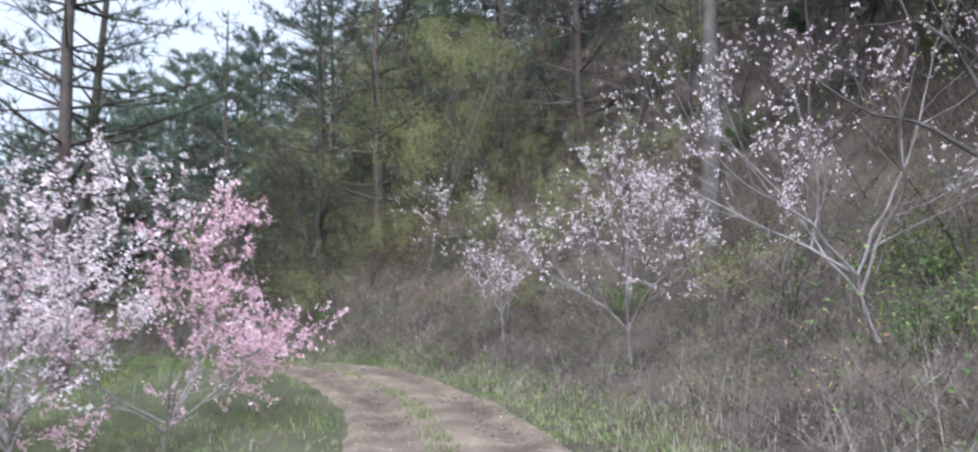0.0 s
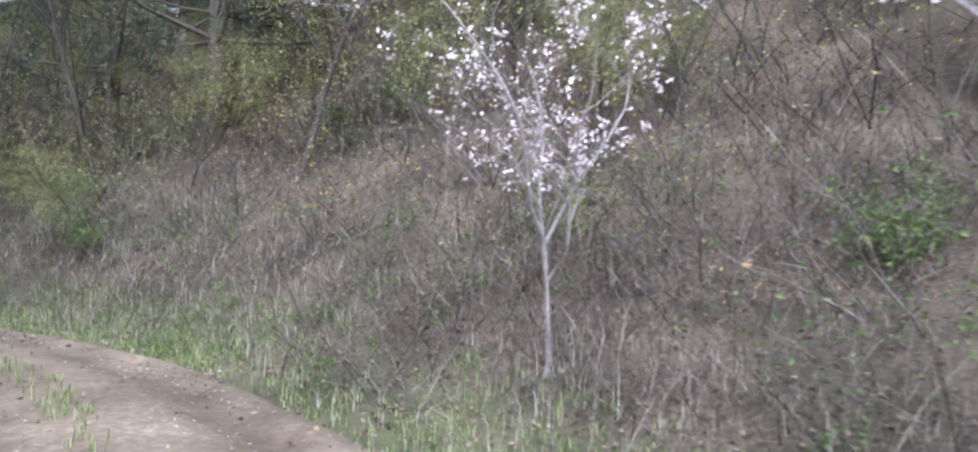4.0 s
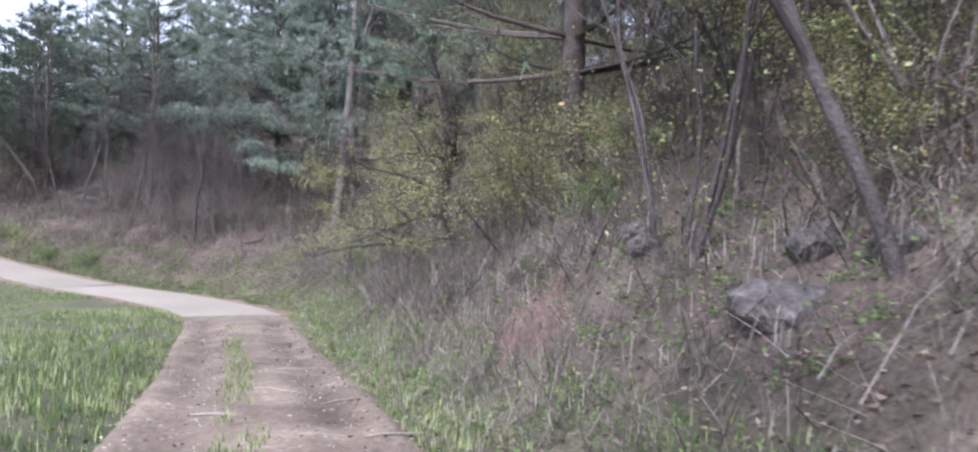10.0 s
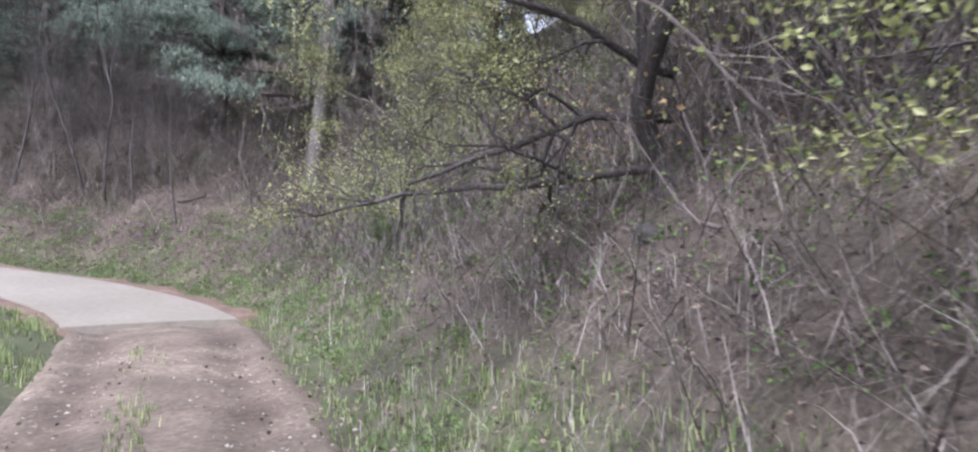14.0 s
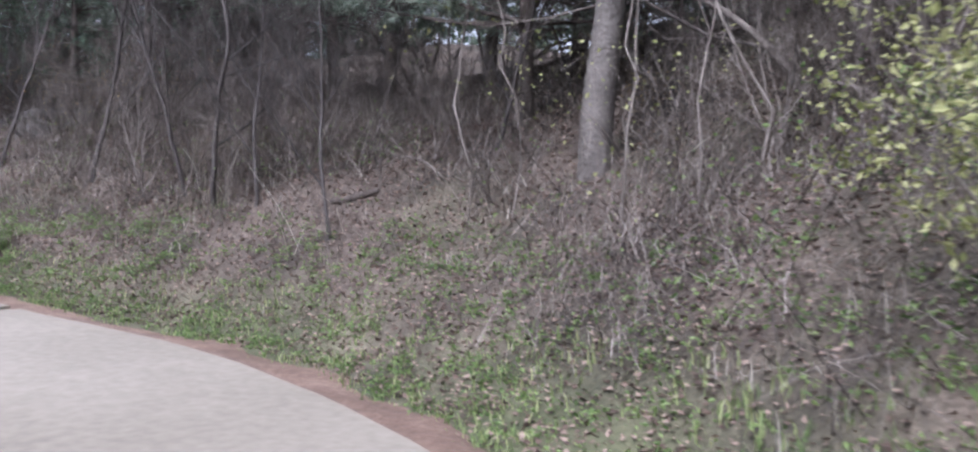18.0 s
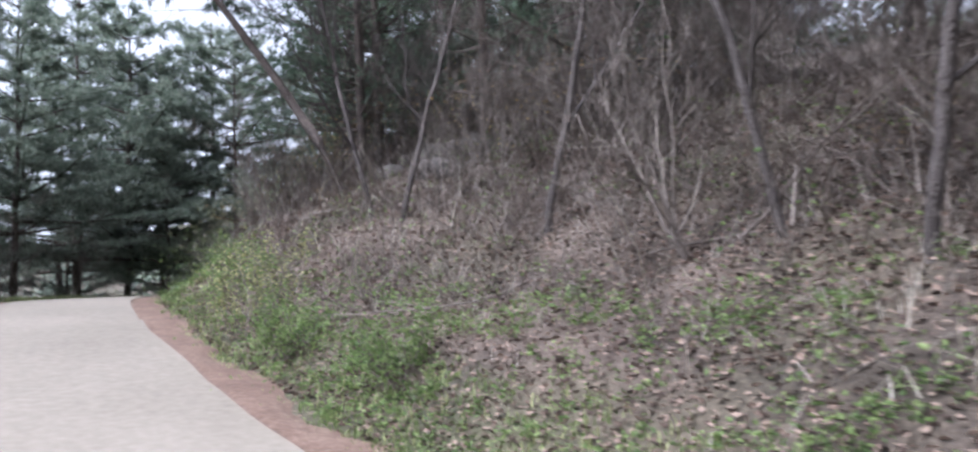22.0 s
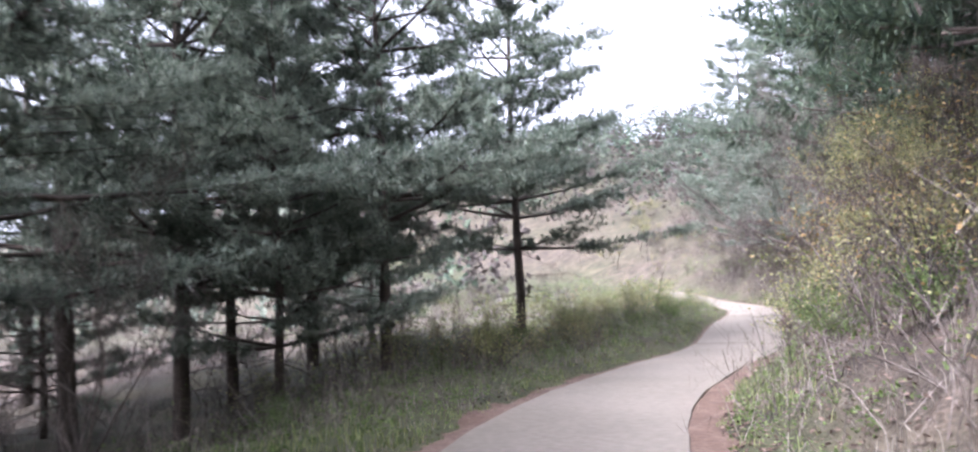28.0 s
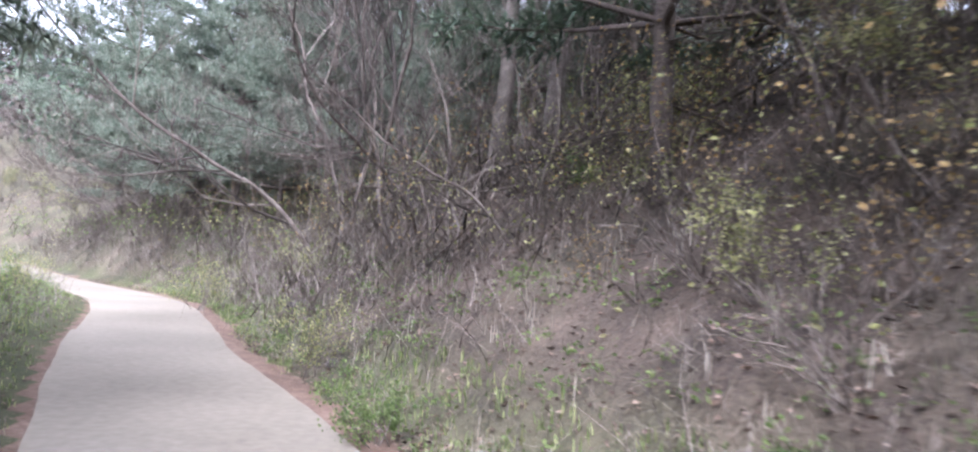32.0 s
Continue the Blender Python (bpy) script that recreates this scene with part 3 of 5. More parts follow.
def pine(seed, height, label, mat, lean=0.0, low=0.16, reach=0.30, rows=14, dense=1.0, stout=1.0, needle=(0.36, 5, 0.03), dead=3):
    """A pine with whorls of level boughs that carry bunches of needles."""
    r = np.random.default_rng(seed)
    pts = np.stack([lean * height * np.linspace(0, 1, 9) ** 1.2 + r.normal(0, 0.03, 9), r.normal(0, 0.03, 9), np.linspace(-0.2, height, 9)], 1)
    rad = np.linspace(0.010 * height + 0.03, 0.02, 9) * stout
    root = tagged(new("pine_tree"), label, "pine tree")
    part("trunk", quick("trunk", *tube_mesh([(pts, rad)], 9), BARK_PINE), root)
    limbs, fine, cs, ds = [], [], [], []
    for k in range(rows):
        u = low + (1 - low) * (k + r.uniform(-0.2, 0.2)) / rows
        z = u * height
        at = np.array([np.interp(z, pts[:, 2], pts[:, c]) for c in (0, 1, 2)])
        ln = height * reach * (1 - max(0.0, (u - low) / (1 - low)) ** 1.5 * 0.82) * r.uniform(0.75, 1.15)
        turn = r.uniform(0, 7)
        for j in range(r.integers(4, 7)):
            g = turn + 2 * math.pi * j / 5 + r.uniform(-0.35, 0.35)
            rise = r.uniform(-0.22, 0.12) + 0.45 * u
            d = unit(np.array([math.cos(g), math.sin(g), rise]))
            l = ln * r.uniform(0.6, 1.2)
            q = np.linspace(0, 1, 4)[:, None]
            line = at + d * l * q + np.array([0, 0, 1]) * l * (0.14 * q**2.2) + r.normal(0, 0.03, (4, 3)) * q
            limbs.append((line, np.linspace(0.011 * l + 0.012, 0.006, 4)))
            sub = [line[1:]]
            for _ in range(int(4 + l * 2.2)):
                x = r.uniform(0.3, 1)
                p = at + d * l * x + np.array([0, 0, 0.14 * l * x**2.2])
                w = unit(d + np.array([-d[1], d[0], 0]) * r.choice([-1, 1]) * r.uniform(0.5, 1.3) + np.array([0, 0, r.uniform(-0.1, 0.25)]))
                s = p + w * l * 0.34 * r.uniform(0.5, 1.1) * np.linspace(0, 1, 2)[:, None]
                fine.append((s, np.array([0.009, 0.004])))
                sub.append(s)
            for s in sub:
                ln_s = np.linalg.norm(s[-1] - s[0])
                m = int((1.5 + ln_s * 4.2) * dense)
                x = r.uniform(0.15, 1.05, m)
                cs.append(s[0] + (s[-1] - s[0]) * x[:, None] + r.normal(0, 0.07, (m, 3)))
                ds.append(np.repeat(unit(s[-1] - s[0] + np.array([0, 0, 0.15 * ln_s]))[None], m, 0))
    for k in range(dead * 5):
        z = height * low * r.uniform(0.25, 1.05)
        at = np.array([np.interp(z, pts[:, 2], pts[:, c]) for c in (0, 1, 2)])
        g = r.uniform(0, 7)
        d = unit(np.array([math.cos(g), math.sin(g), r.uniform(-0.35, 0.15)]))
        l = height * reach * r.uniform(0.15, 0.5)
        q = np.linspace(0, 1, 4)[:, None]
        limbs.append((at + d * l * q - np.array([0, 0, 0.12]) * l * q**2 + r.normal(0, 0.04, (4, 3)) * q, np.linspace(0.005 * l + 0.007, 0.003, 4)))
        for _ in range(6):
            x = r.uniform(0.3, 1)
            w = unit(d + r.normal(0, 0.7, 3))
            fine.append((at + d * l * x - np.array([0, 0, 0.12 * l * x * x]) + w * l * r.uniform(0.15, 0.4) * np.linspace(0, 1, 2)[:, None], np.array([0.006, 0.003])))
    part("branching", quick("branching", *joined([tube_mesh(limbs, 3), tube_mesh(fine, 3)]), BARK_PINE), root, kind="stuff")
    c, d = np.concatenate(cs), np.concatenate(ds)
    part("foliage", quick("foliage", *tuft_mesh(c, d, np.full(len(c), needle[0]), r, needle[1], needle[2], 0.66), mat, False), root, kind="stuff")
    return root


def broadleaf(seed, height, mat, leaves, label, bark, stems=1, name="woodland_tree", radius=0.012, first=0.35, kids=(4, 6), lean=0.12, depth=3, size=0.06, rise=0.2, angle=0.6, wander=0.06, twigs=0, bunch=0, split=1):
    r = np.random.default_rng(seed)
    lines = []
    for k in range(stems):
        g = r.uniform(0, 7)
        a = lean * (1.5 if stems > 1 else 1)
        way = unit(np.array([math.cos(g) * a, math.sin(g) * a, 1]))
        grow(r, (0.12 * math.cos(g) * (stems > 1), 0.12 * math.sin(g) * (stems > 1), -0.25), way, height * r.uniform(0.8, 1.05), radius * height + 0.012, depth, kids, angle, 0.48, wander, rise, first, lines)
    got = None
    if leaves:
        got = clusters(lines, depth - 1, leaves, bunch, size, r)
    fine = haze(lines, 1, twigs, r) if twigs else None
    return tree(name, lines, bark, 7, got, mat, label, "tree", "crown", split, fine)


def shrub(seed, height, mat, leaves, label, bark=None, stems=9, name="shrub", size=0.05, wide=0.7):
    r = np.random.default_rng(seed)
    lines = []
    for k in range(stems):
        g = r.uniform(0, 7)
        way = unit(np.array([math.cos(g) * wide, math.sin(g) * wide, r.uniform(0.5, 1.2)]))
        grow(r, (r.normal(0, 0.12), r.normal(0, 0.12), -0.1), way, height * r.uniform(0.6, 1.1), 0.008 + 0.004 * height, 2, (3, 5), 0.7, 0.55, 0.14, 0.1, 0.2, lines)
    got = leaf_mesh(tips(lines, 1, leaves, r, 0.06), r.uniform(0.6, 1.3, leaves) * size, r) if leaves else None
    return tree(name, lines, bark or TWIG, 4, got, mat, label, "shrub", "foliage", 1)


def put(kind, x, y, turn=0.0, size=1.0, sink=0.0, label="", group="", lean=0.0):
    """A copy of a plant on the ground at x, y."""
    m = pose(x, y, on(x, y) - sink, lean, 0, turn) @ Matrix.Scale(size, 4)
    ob = copy_thing(kind, m)
    return tagged(ob, label, group=group)


def place(kind, x, y, turn=0.0, size=1.0, sink=0.0, lean=0.0):
    """Stand a specimen itself at x, y."""
    kind.matrix_basis = pose(x, y, on(x, y) - sink, lean, 0, turn) @ Matrix.Scale(size, 4)
    return kind


# plum trees in blossom along the first bend
place(plum(21, 3.9, BLOSSOM_PINK, 5600, "pink blossoming plum tree on the grass beside the track", 7, 0.85, 0.12, 0.042), -4.9, 11.7, 165, 0.88)
place(plum(22, 3.9, BLOSSOM_WHITE, 5200, "white blossoming plum tree on the grass beside the track", 7, 0.9, 0.12, 0.038), -6.0, 10.0)
place(plum(27, 3.2, BLOSSOM_WHITE, 2500, "bushy white blossoming plum tree on the grass", 6, 0.9, 0.12, 0.04), -7.8, 12.6, 40)
place(plum(23, 3.5, BLOSSOM_WHITE, 900, "slender plum tree with sparse pinkish-white blossom", 4, 0.6, 0.3, 0.035), 0.05, 18.2, 30)
place(plum(24, 4.1, BLOSSOM_WHITE, 1500, "slender plum tree with pinkish-white blossom on upright branches", 5, 0.55, 0.2, 0.034), 2.3, 14.3, 80)
place(plum(25, 4.4, BLOSSOM_WHITE, 900, "leaning plum tree with scattered white blossom", 5, 0.7, 0.2, 0.036), 4.66, 9.86, 233, lean=11)
place(plum(26, 6.5, BLOSSOM_WHITE, 900, "tall grey plum tree with a few white blossoms", 4, 0.6, 0.3, bark=BARK_GREY), 5.3, 8.2, 10)

# the woodland kinds
oak = broadleaf(31, 12, LEAF_YELLOW, 0, "stout grey-brown woodland tree on the bank", BARK_TRUNK, radius=0.017, first=0.3, lean=0.01, wander=0.025, twigs=2500, split=2)
oak_b = broadleaf(32, 9, LEAF_YELLOW, 0, "bare thin woodland tree on the bank", BARK_GREY, radius=0.006, first=0.18, lean=0.05, kids=(6, 9), wander=0.06, twigs=3000)
oak_c = broadleaf(37, 8, LEAF_YELLOW, 0, "bare crooked woodland tree with fine twigs", BARK_GREY, radius=0.007, first=0.12, lean=0.22, kids=(6, 9), wander=0.11, angle=0.8, twigs=3500)
sap = broadleaf(33, 5.5, LEAF_YELLOW, 420, "young tree with yellow-green spring leaves", BARK_GREY, stems=3, radius=0.005, first=0.15, kids=(5, 7), size=0.048, bunch=24, twigs=1200, wander=0.09)
sap_b = broadleaf(34, 7.5, LEAF_YELLOW, 560, "young tree with yellow-green spring leaves on the slope", BARK_GREY, radius=0.007, first=0.18, kids=(6, 9), size=0.048, bunch=24, twigs=1500, angle=0.8)
multi = broadleaf(35, 7.0, LEAF_YELLOW, 260, "many-stemmed tree with thin dark stems and few new leaves", BARK_GREY, stems=6, radius=0.0025, first=0.25, kids=(5, 7), lean=0.26, size=0.055, bunch=14, twigs=3000, wander=0.05)
bare = broadleaf(36, 4.5, LEAF_YELLOW, 0, "bare pale bush of fine branches", TWIG, stems=5, radius=0.003, first=0.1, kids=(5, 7), lean=0.35, angle=0.85, twigs=4000, wander=0.12)
bare_b = broadleaf(38, 6.5, LEAF_YELLOW, 0, "leafless tree with a haze of pale twigs", TWIG, stems=3, radius=0.005, first=0.12, kids=(6, 8), lean=0.28, angle=0.85, twigs=6000, wander=0.12)
maple = broadleaf(39, 3.4, LEAF_YELLOW, 420, "low spreading tree with layered yellow-green leaves", BARK_GREY, stems=4, radius=0.005, first=0.15, kids=(6, 8), lean=0.6, size=0.045, bunch=34, twigs=600, rise=0.02, angle=0.9)
pines = [pine(41, 13, "tall blue-green pine with dense level boughs", NEEDLE, low=0.2, reach=0.34, rows=14, dense=2.0, needle=(0.25, 8, 0.02)), pine(42, 11, "broad blue-green pine with boughs close to the ground", NEEDLE, low=0.14, reach=0.38, rows=13, dense=2.0, needle=(0.25, 8, 0.02)),
         pine(43, 15, "tall conifer with thin dark boughs and few needles", NEEDLE_FAR, low=0.12, reach=0.26, rows=17, dense=0.3, stout=1.1, needle=(0.3, 6, 0.02)),
         pine(44, 12, "dark green pine with spreading boughs", NEEDLE_FAR, low=0.18, reach=0.36, rows=13, dense=1.7, needle=(0.26, 7, 0.022))]
thorn = shrub(51, 1.6, LEAF_GREEN, 0, "tangle of bare brown brush", stems=11)
thorn_b = shrub(52, 1.2, LEAF_OCHRE, 160, "brown brush with dry ochre leaves", size=0.05)
green = shrub(53, 1.0, LEAF_GREEN, 1500, "low bush with fresh green leaves", size=0.05)
yellow = shrub(54, 1.5, LEAF_YELLOW, 1500, "bush with yellow-green new leaves", size=0.05)

# known trunks along the bank
place(oak, 5.1, 19.0, 0, 1.25)
place(oak_b, -8.8, 30.4, 40, 0.9, lean=-9)
place(oak_c, -31.9, 48.9, 40, 0.75)
place(sap_b, -2.4, 25.0, 0, 1.05)
place(bare, -14.5, 37.9, 0, 0.9)
place(bare_b, -64.6, 76.3, 0, 1.2)
place(thorn, 2.5, 17.5, 0, 1.0)
place(thorn_b, -1.8, 22.5, 0, 1.0)
place(green, -6.0, 26.6, 0, 1.0)
place(yellow, -70.8, 81.5, 0, 1.0)
place(maple, -13.5, 36.1, 20, 0.8)
for x, y, k, sc, tn in [(-4.6, 30.5, 2, 1.15, 20), (-7.4, 32.8, 2, 1.05, 90), (-12.6, 36.2, 2, 0.95, 200), (0.5, 33.0, 2, 1.0, 40), (-4.5, 40.0, 2, 1.1, 300),
                       (3.0, 27.0, 2, 1.0, 130), (7.5, 27.0, 2, 1.1, 10), (10.5, 24.0, 2, 1.1, 70), (-9.0, 43.0, 3, 1.1, 0), (-14.0, 46.5, 3, 1.1, 90), (-3.0, 47.0, 3, 1.2, 40), (4.0, 40.0, 3, 1.2, 140),
                       (-18.5, 48.0, 0, 0.95, 10), (-21.5, 51.0, 1, 1.1, 100), (-24.5, 52.5, 0, 1.0, 50), (-27.5, 54.0, 1, 1.15, 200), (-30.5, 56.0, 0, 1.0, 30), (-22.5, 56.0, 0, 1.2, 250), (-18.0, 54.0, 1, 1.2, 320),
                       (-28.5, 60.0, 0, 1.2, 300), (-31.0, 52.6, 0, 0.95, 30), (-34.5, 55.0, 0, 0.9, 130), (-40.0, 54.6, 0, 0.85, 60), (-44.0, 56.0, 0, 0.85, 220), (-27.0, 50.6, 1, 0.9, 160)]:
    put(pines[k], x, y, tn, sc)
for x, y, k, sc, tn in [(-4.9, 33.1, 0, 0.8, 30), (-8.2, 36.6, 0, 0.85, 60), (-25.0, 48.3, 0, 0.8, 70),
                       (-30.7, 48.6, 1, 0.6, 10), (-33.2, 49.4, 1, 0.75, 120), (-36.5, 49.9, 1, 0.9, 240), (-39.5, 49.8, 1, 0.8, 300), (-28.6, 47.8, 1, 0.55, 20),
                       (-1.0, 29.0, 1, 1.0, 10), (-6.5, 29.0, 1, 0.9, 80), (-63.0, 77.6, 0, 0.75, 10), (-61.9, 76.7, 0, 0.7, 100), (-61.2, 77.4, 1, 1.1, 200), (-64.3, 76.2, 1, 1.0, 20), (-40.4, 49.8, 1, 0.8, 80)]:
    put(oak if k == 0 else oak_b, x, y, tn, sc)
place(multi, -10.5, 32.5, 0, 1.0)
place(sap, -19.5, 41.8, 0, 0.6)
put(maple, -12.5, 35.4, 140, 0.65)
put(maple, -8.9, 32.2, 60, 0.7)
put(maple, -6.2, 27.6, 200, 0.6)
put(yellow, -12.9, 36.0, 20, 1.1)
put(yellow, -11.6, 35.4, 120, 0.8)
put(oak_b, -17.4, 29.4, 10, 1.25)
put(pines[2], -9.8, 17.6, 10, 1.1)
put(pines[2], -11.2, 20.4, 130, 1.0, lean=4)
for x, y, sc, tn in [(-66.6, 78.6, 1.15, 210), (-60.0, 73.5, 0.9, 300)]:
    put(bare_b, x, y, tn, sc)
# the crooked tree whose low limbs reach out towards the road
r_ = np.random.default_rng(61)
crook = []
grow(r_, (0, 0, -0.2), (-0.15, 0.1, 1), 4.2, 0.10, 2, (6, 8), 0.8, 0.45, 0.16, 0.1, 0.25, crook)
for at_, way_, ln_ in (((0, 0, 0.15), (-0.9, -0.42, 0.02), 3.2), ((0, 0, 0.55), (-0.95, -0.3, 0.06), 2.9), ((0, 0, 0.9), (-0.85, -0.4, 0.16), 2.8), ((0, 0, 1.5), (-0.5, -0.8, 0.4), 2.4), ((0, 0, 1.6), (0.6, -0.8, 0.4), 2.2)):
    grow(r_, at_, unit(np.array(way_)), ln_, 0.04, 2, (6, 9), 0.75, 0.42, 0.2, 0.0, 0.2, crook)
place(tree("crooked_tree", crook, BARK_GREY, 7, clusters(crook, 1, 420, 18, 0.034, r_, 0.1), LEAF_YELLOW,
           "crooked grey tree with long low limbs and yellow-green leaves", "tree", "crown", 1, haze(crook, 1, 2500, r_, 0.35)), -15.6, 38.7)
# hanging vines on the bank
for k, (x, y) in enumerate([(-24.2, 47.0), (-23.4, 46.6), (-22.6, 46.4), (-25.6, 47.4), (-26.4, 47.6), (-23.9, 46.3), (-20.6, 44.9)]):
    r_ = np.random.default_rng(70 + k)
    z = np.linspace(0, 5.0, 14)
    p = np.stack([x + np.cumsum(r_.normal(0, 0.13, 14)), y + np.cumsum(r_.normal(0, 0.13, 14)), on(x, y) - 0.1 + z], 1)
    tagged(new("vine", quick("vine", *tube_mesh([(p, np.linspace(0.014, 0.006, 14))], 5), TWIG)), "pale woody vine hanging between the trees", "vine", "vines on the bank")
# pines that stand close to the road, with fine needles
near_pine = pine(46, 13.5, "dense blue-green pine close to the road", NEEDLE, low=0.22, reach=0.38, rows=14, dense=3.2, needle=(0.2, 9, 0.018))
place(near_pine, -67.0, 57.4, 150, 0.95)
# left-hand pines past the crest, and those ahead
place(pines[0], -66.6, 52.5, 0, 1.1)
place(pines[1], -64.6, 53.6, 70, 0.72)
place(pines[2], -58.5, 77.5, 0, 0.8)
place(pines[3], -60.5, 70.9, 0, 0.95)
place(pine(45, 9, "leaning dark pine rooted on the steep bank", NEEDLE_FAR, lean=0.75, low=0.45, reach=0.3, rows=9, stout=0.85, dense=1.6, needle=(0.24, 7, 0.02)), -42.3, 50.4, 222)
for x, y, k, sc, tn in [(-69.5, 51.0, 0, 1.2, 200), (-64.5, 44.0, 1, 1.0, 30),
                       (-53.0, 39.5, 0, 1.0, 300), (-72.0, 58.0, 0, 1.1, 90), (-63.0, 40.0, 0, 1.2, 20), (-74.0, 46.0, 1, 1.3, 230), (-80.0, 52.0, 0, 1.2, 110),
                       (-49.0, 37.0, 1, 1.0, 10), (-70.0, 38.0, 0, 1.2, 60), (-77.0, 63.0, 1, 1.0, 10), (-58.0, 36.5, 1, 1.2, 150), (-76.0, 40.0, 0, 1.2, 0),
                       (-71.5, 88.5, 1, 1.15, 10), (-74.5, 91.5, 0, 1.0, 100), (-70.0, 91.0, 0, 0.9, 190), (-78.0, 95.5, 0, 1.15, 30), (-82.5, 100.0, 1, 1.3, 70), (-76.0, 93.0, 1, 1.2, 140), (-87.0, 104.5, 0, 1.3, 220), (-73.0, 94.5, 0, 1.1, 300), (-68.6, 84.5, 0, 0.85, 60), (-66.2, 86.0, 1, 0.95, 20),
                       (-48.9, 54.9, 3, 0.8, 40), (-45.5, 55.0, 2, 0.75, 140), (-52.0, 57.5, 3, 0.85, 0), (-42.0, 56.0, 2, 0.7, 90), 
                       (-55.0, 66.0, 3, 0.85, 10), (-57.5, 74.0, 2, 0.8, 70), (-61.0, 79.5, 2, 0.8, 160), (-64.0, 82.5, 1, 0.7, 200), (-57.6, 65.2, 3, 1.0, 20), (-52.2, 63.5, 3, 1.0, 80), (-62.5, 81.0, 3, 0.8, 40), (-52.8, 55.6, 3, 0.9, 140), (-47.2, 53.4, 2, 0.75, 200), (-43.6, 51.4, 2, 0.7, 10), (-53.2, 59.4, 3, 1.0, 100), (-55.0, 69.5, 3, 0.9, 200), (-50.0, 54.6, 2, 0.8, 310),
                       (-37.5, 52.0, 2, 0.7, 70), (-40.8, 52.4, 2, 0.7, 10), (-45.0, 52.6, 2, 0.75, 20)]:
    put(pines[k], x, y, tn, sc)
for x, y, sc, tn in [(-57.5, 43.0, 1.05, 80), (-61.5, 47.6, 0.95, 250), (-69.6, 64.0, 1.05, 10), (-70.5, 55.0, 1.0, 300)]:
    put(near_pine, x, y, tn, sc)
for x, y, k, sc, tn in [(-20.2, 42.6, 0, 1.1, 10), (-19.4, 42.0, 1, 0.9, 60), (-20.9, 43.4, 1, 1.0, 120), (-38.6, 47.6, 0, 0.9, 0), (-40.2, 47.9, 1, 0.9, 70), (-42.0, 48.4, 0, 1.0, 150), (-36.0, 47.6, 0, 0.9, 200),
                       (-64.6, 72.0, 1, 0.7, 50), (-63.0, 68.6, 0, 0.7, 150)]:
    put(green if k == 0 else yellow, x, y, tn, sc)


# ---- undergrowth ----
def low(x, y, what):
    """A quick look-up in the ground sheet's grid."""
    i = np.clip(np.searchsorted(gx, x) - 1, 0, nx - 2)
    j = np.clip(np.searchsorted(gy, y) - 1, 0, ny - 2)
    u, v = (x - gx[i]) / (gx[i + 1] - gx[i]), (y - gy[j]) / (gy[j + 1] - gy[j])
    g = what.reshape(ny, nx)
    return (g[j, i] * (1 - u) + g[j, i + 1] * u) * (1 - v) + (g[j + 1, i] * (1 - u) + g[j + 1, i + 1] * u) * v


def spots(n, s0, s1, d0, d1, rng, bias=1.0):
    """About n places between s0 and s1 along the road and d0 and d1 to its right, on the ground and off the road."""
    s, d = rng.uniform(s0, s1, n), d0 + (d1 - d0) * rng.uniform(0, 1, n) ** bias
    x = np.interp(s, ALONG, MID[:, 0]) + np.interp(s, ALONG, TAN[:, 1]) * d
    y = np.interp(s, ALONG, MID[:, 1]) - np.interp(s, ALONG, TAN[:, 0]) * d
    far = low(x, y, gd)
    ok = (np.abs(far) > min(abs(d0), abs(d1)) - 0.3) & (np.sign(far) == np.sign(d0 + d1))
    x, y = x[ok], y[ok]
    return np.stack([x, y, low(x, y, gz)], 1)


def ring(n, rng):
    t = rng.uniform(0, 2 * np.pi, n)
    return np.stack([np.cos(t), np.sin(t), 0 * t], 1)


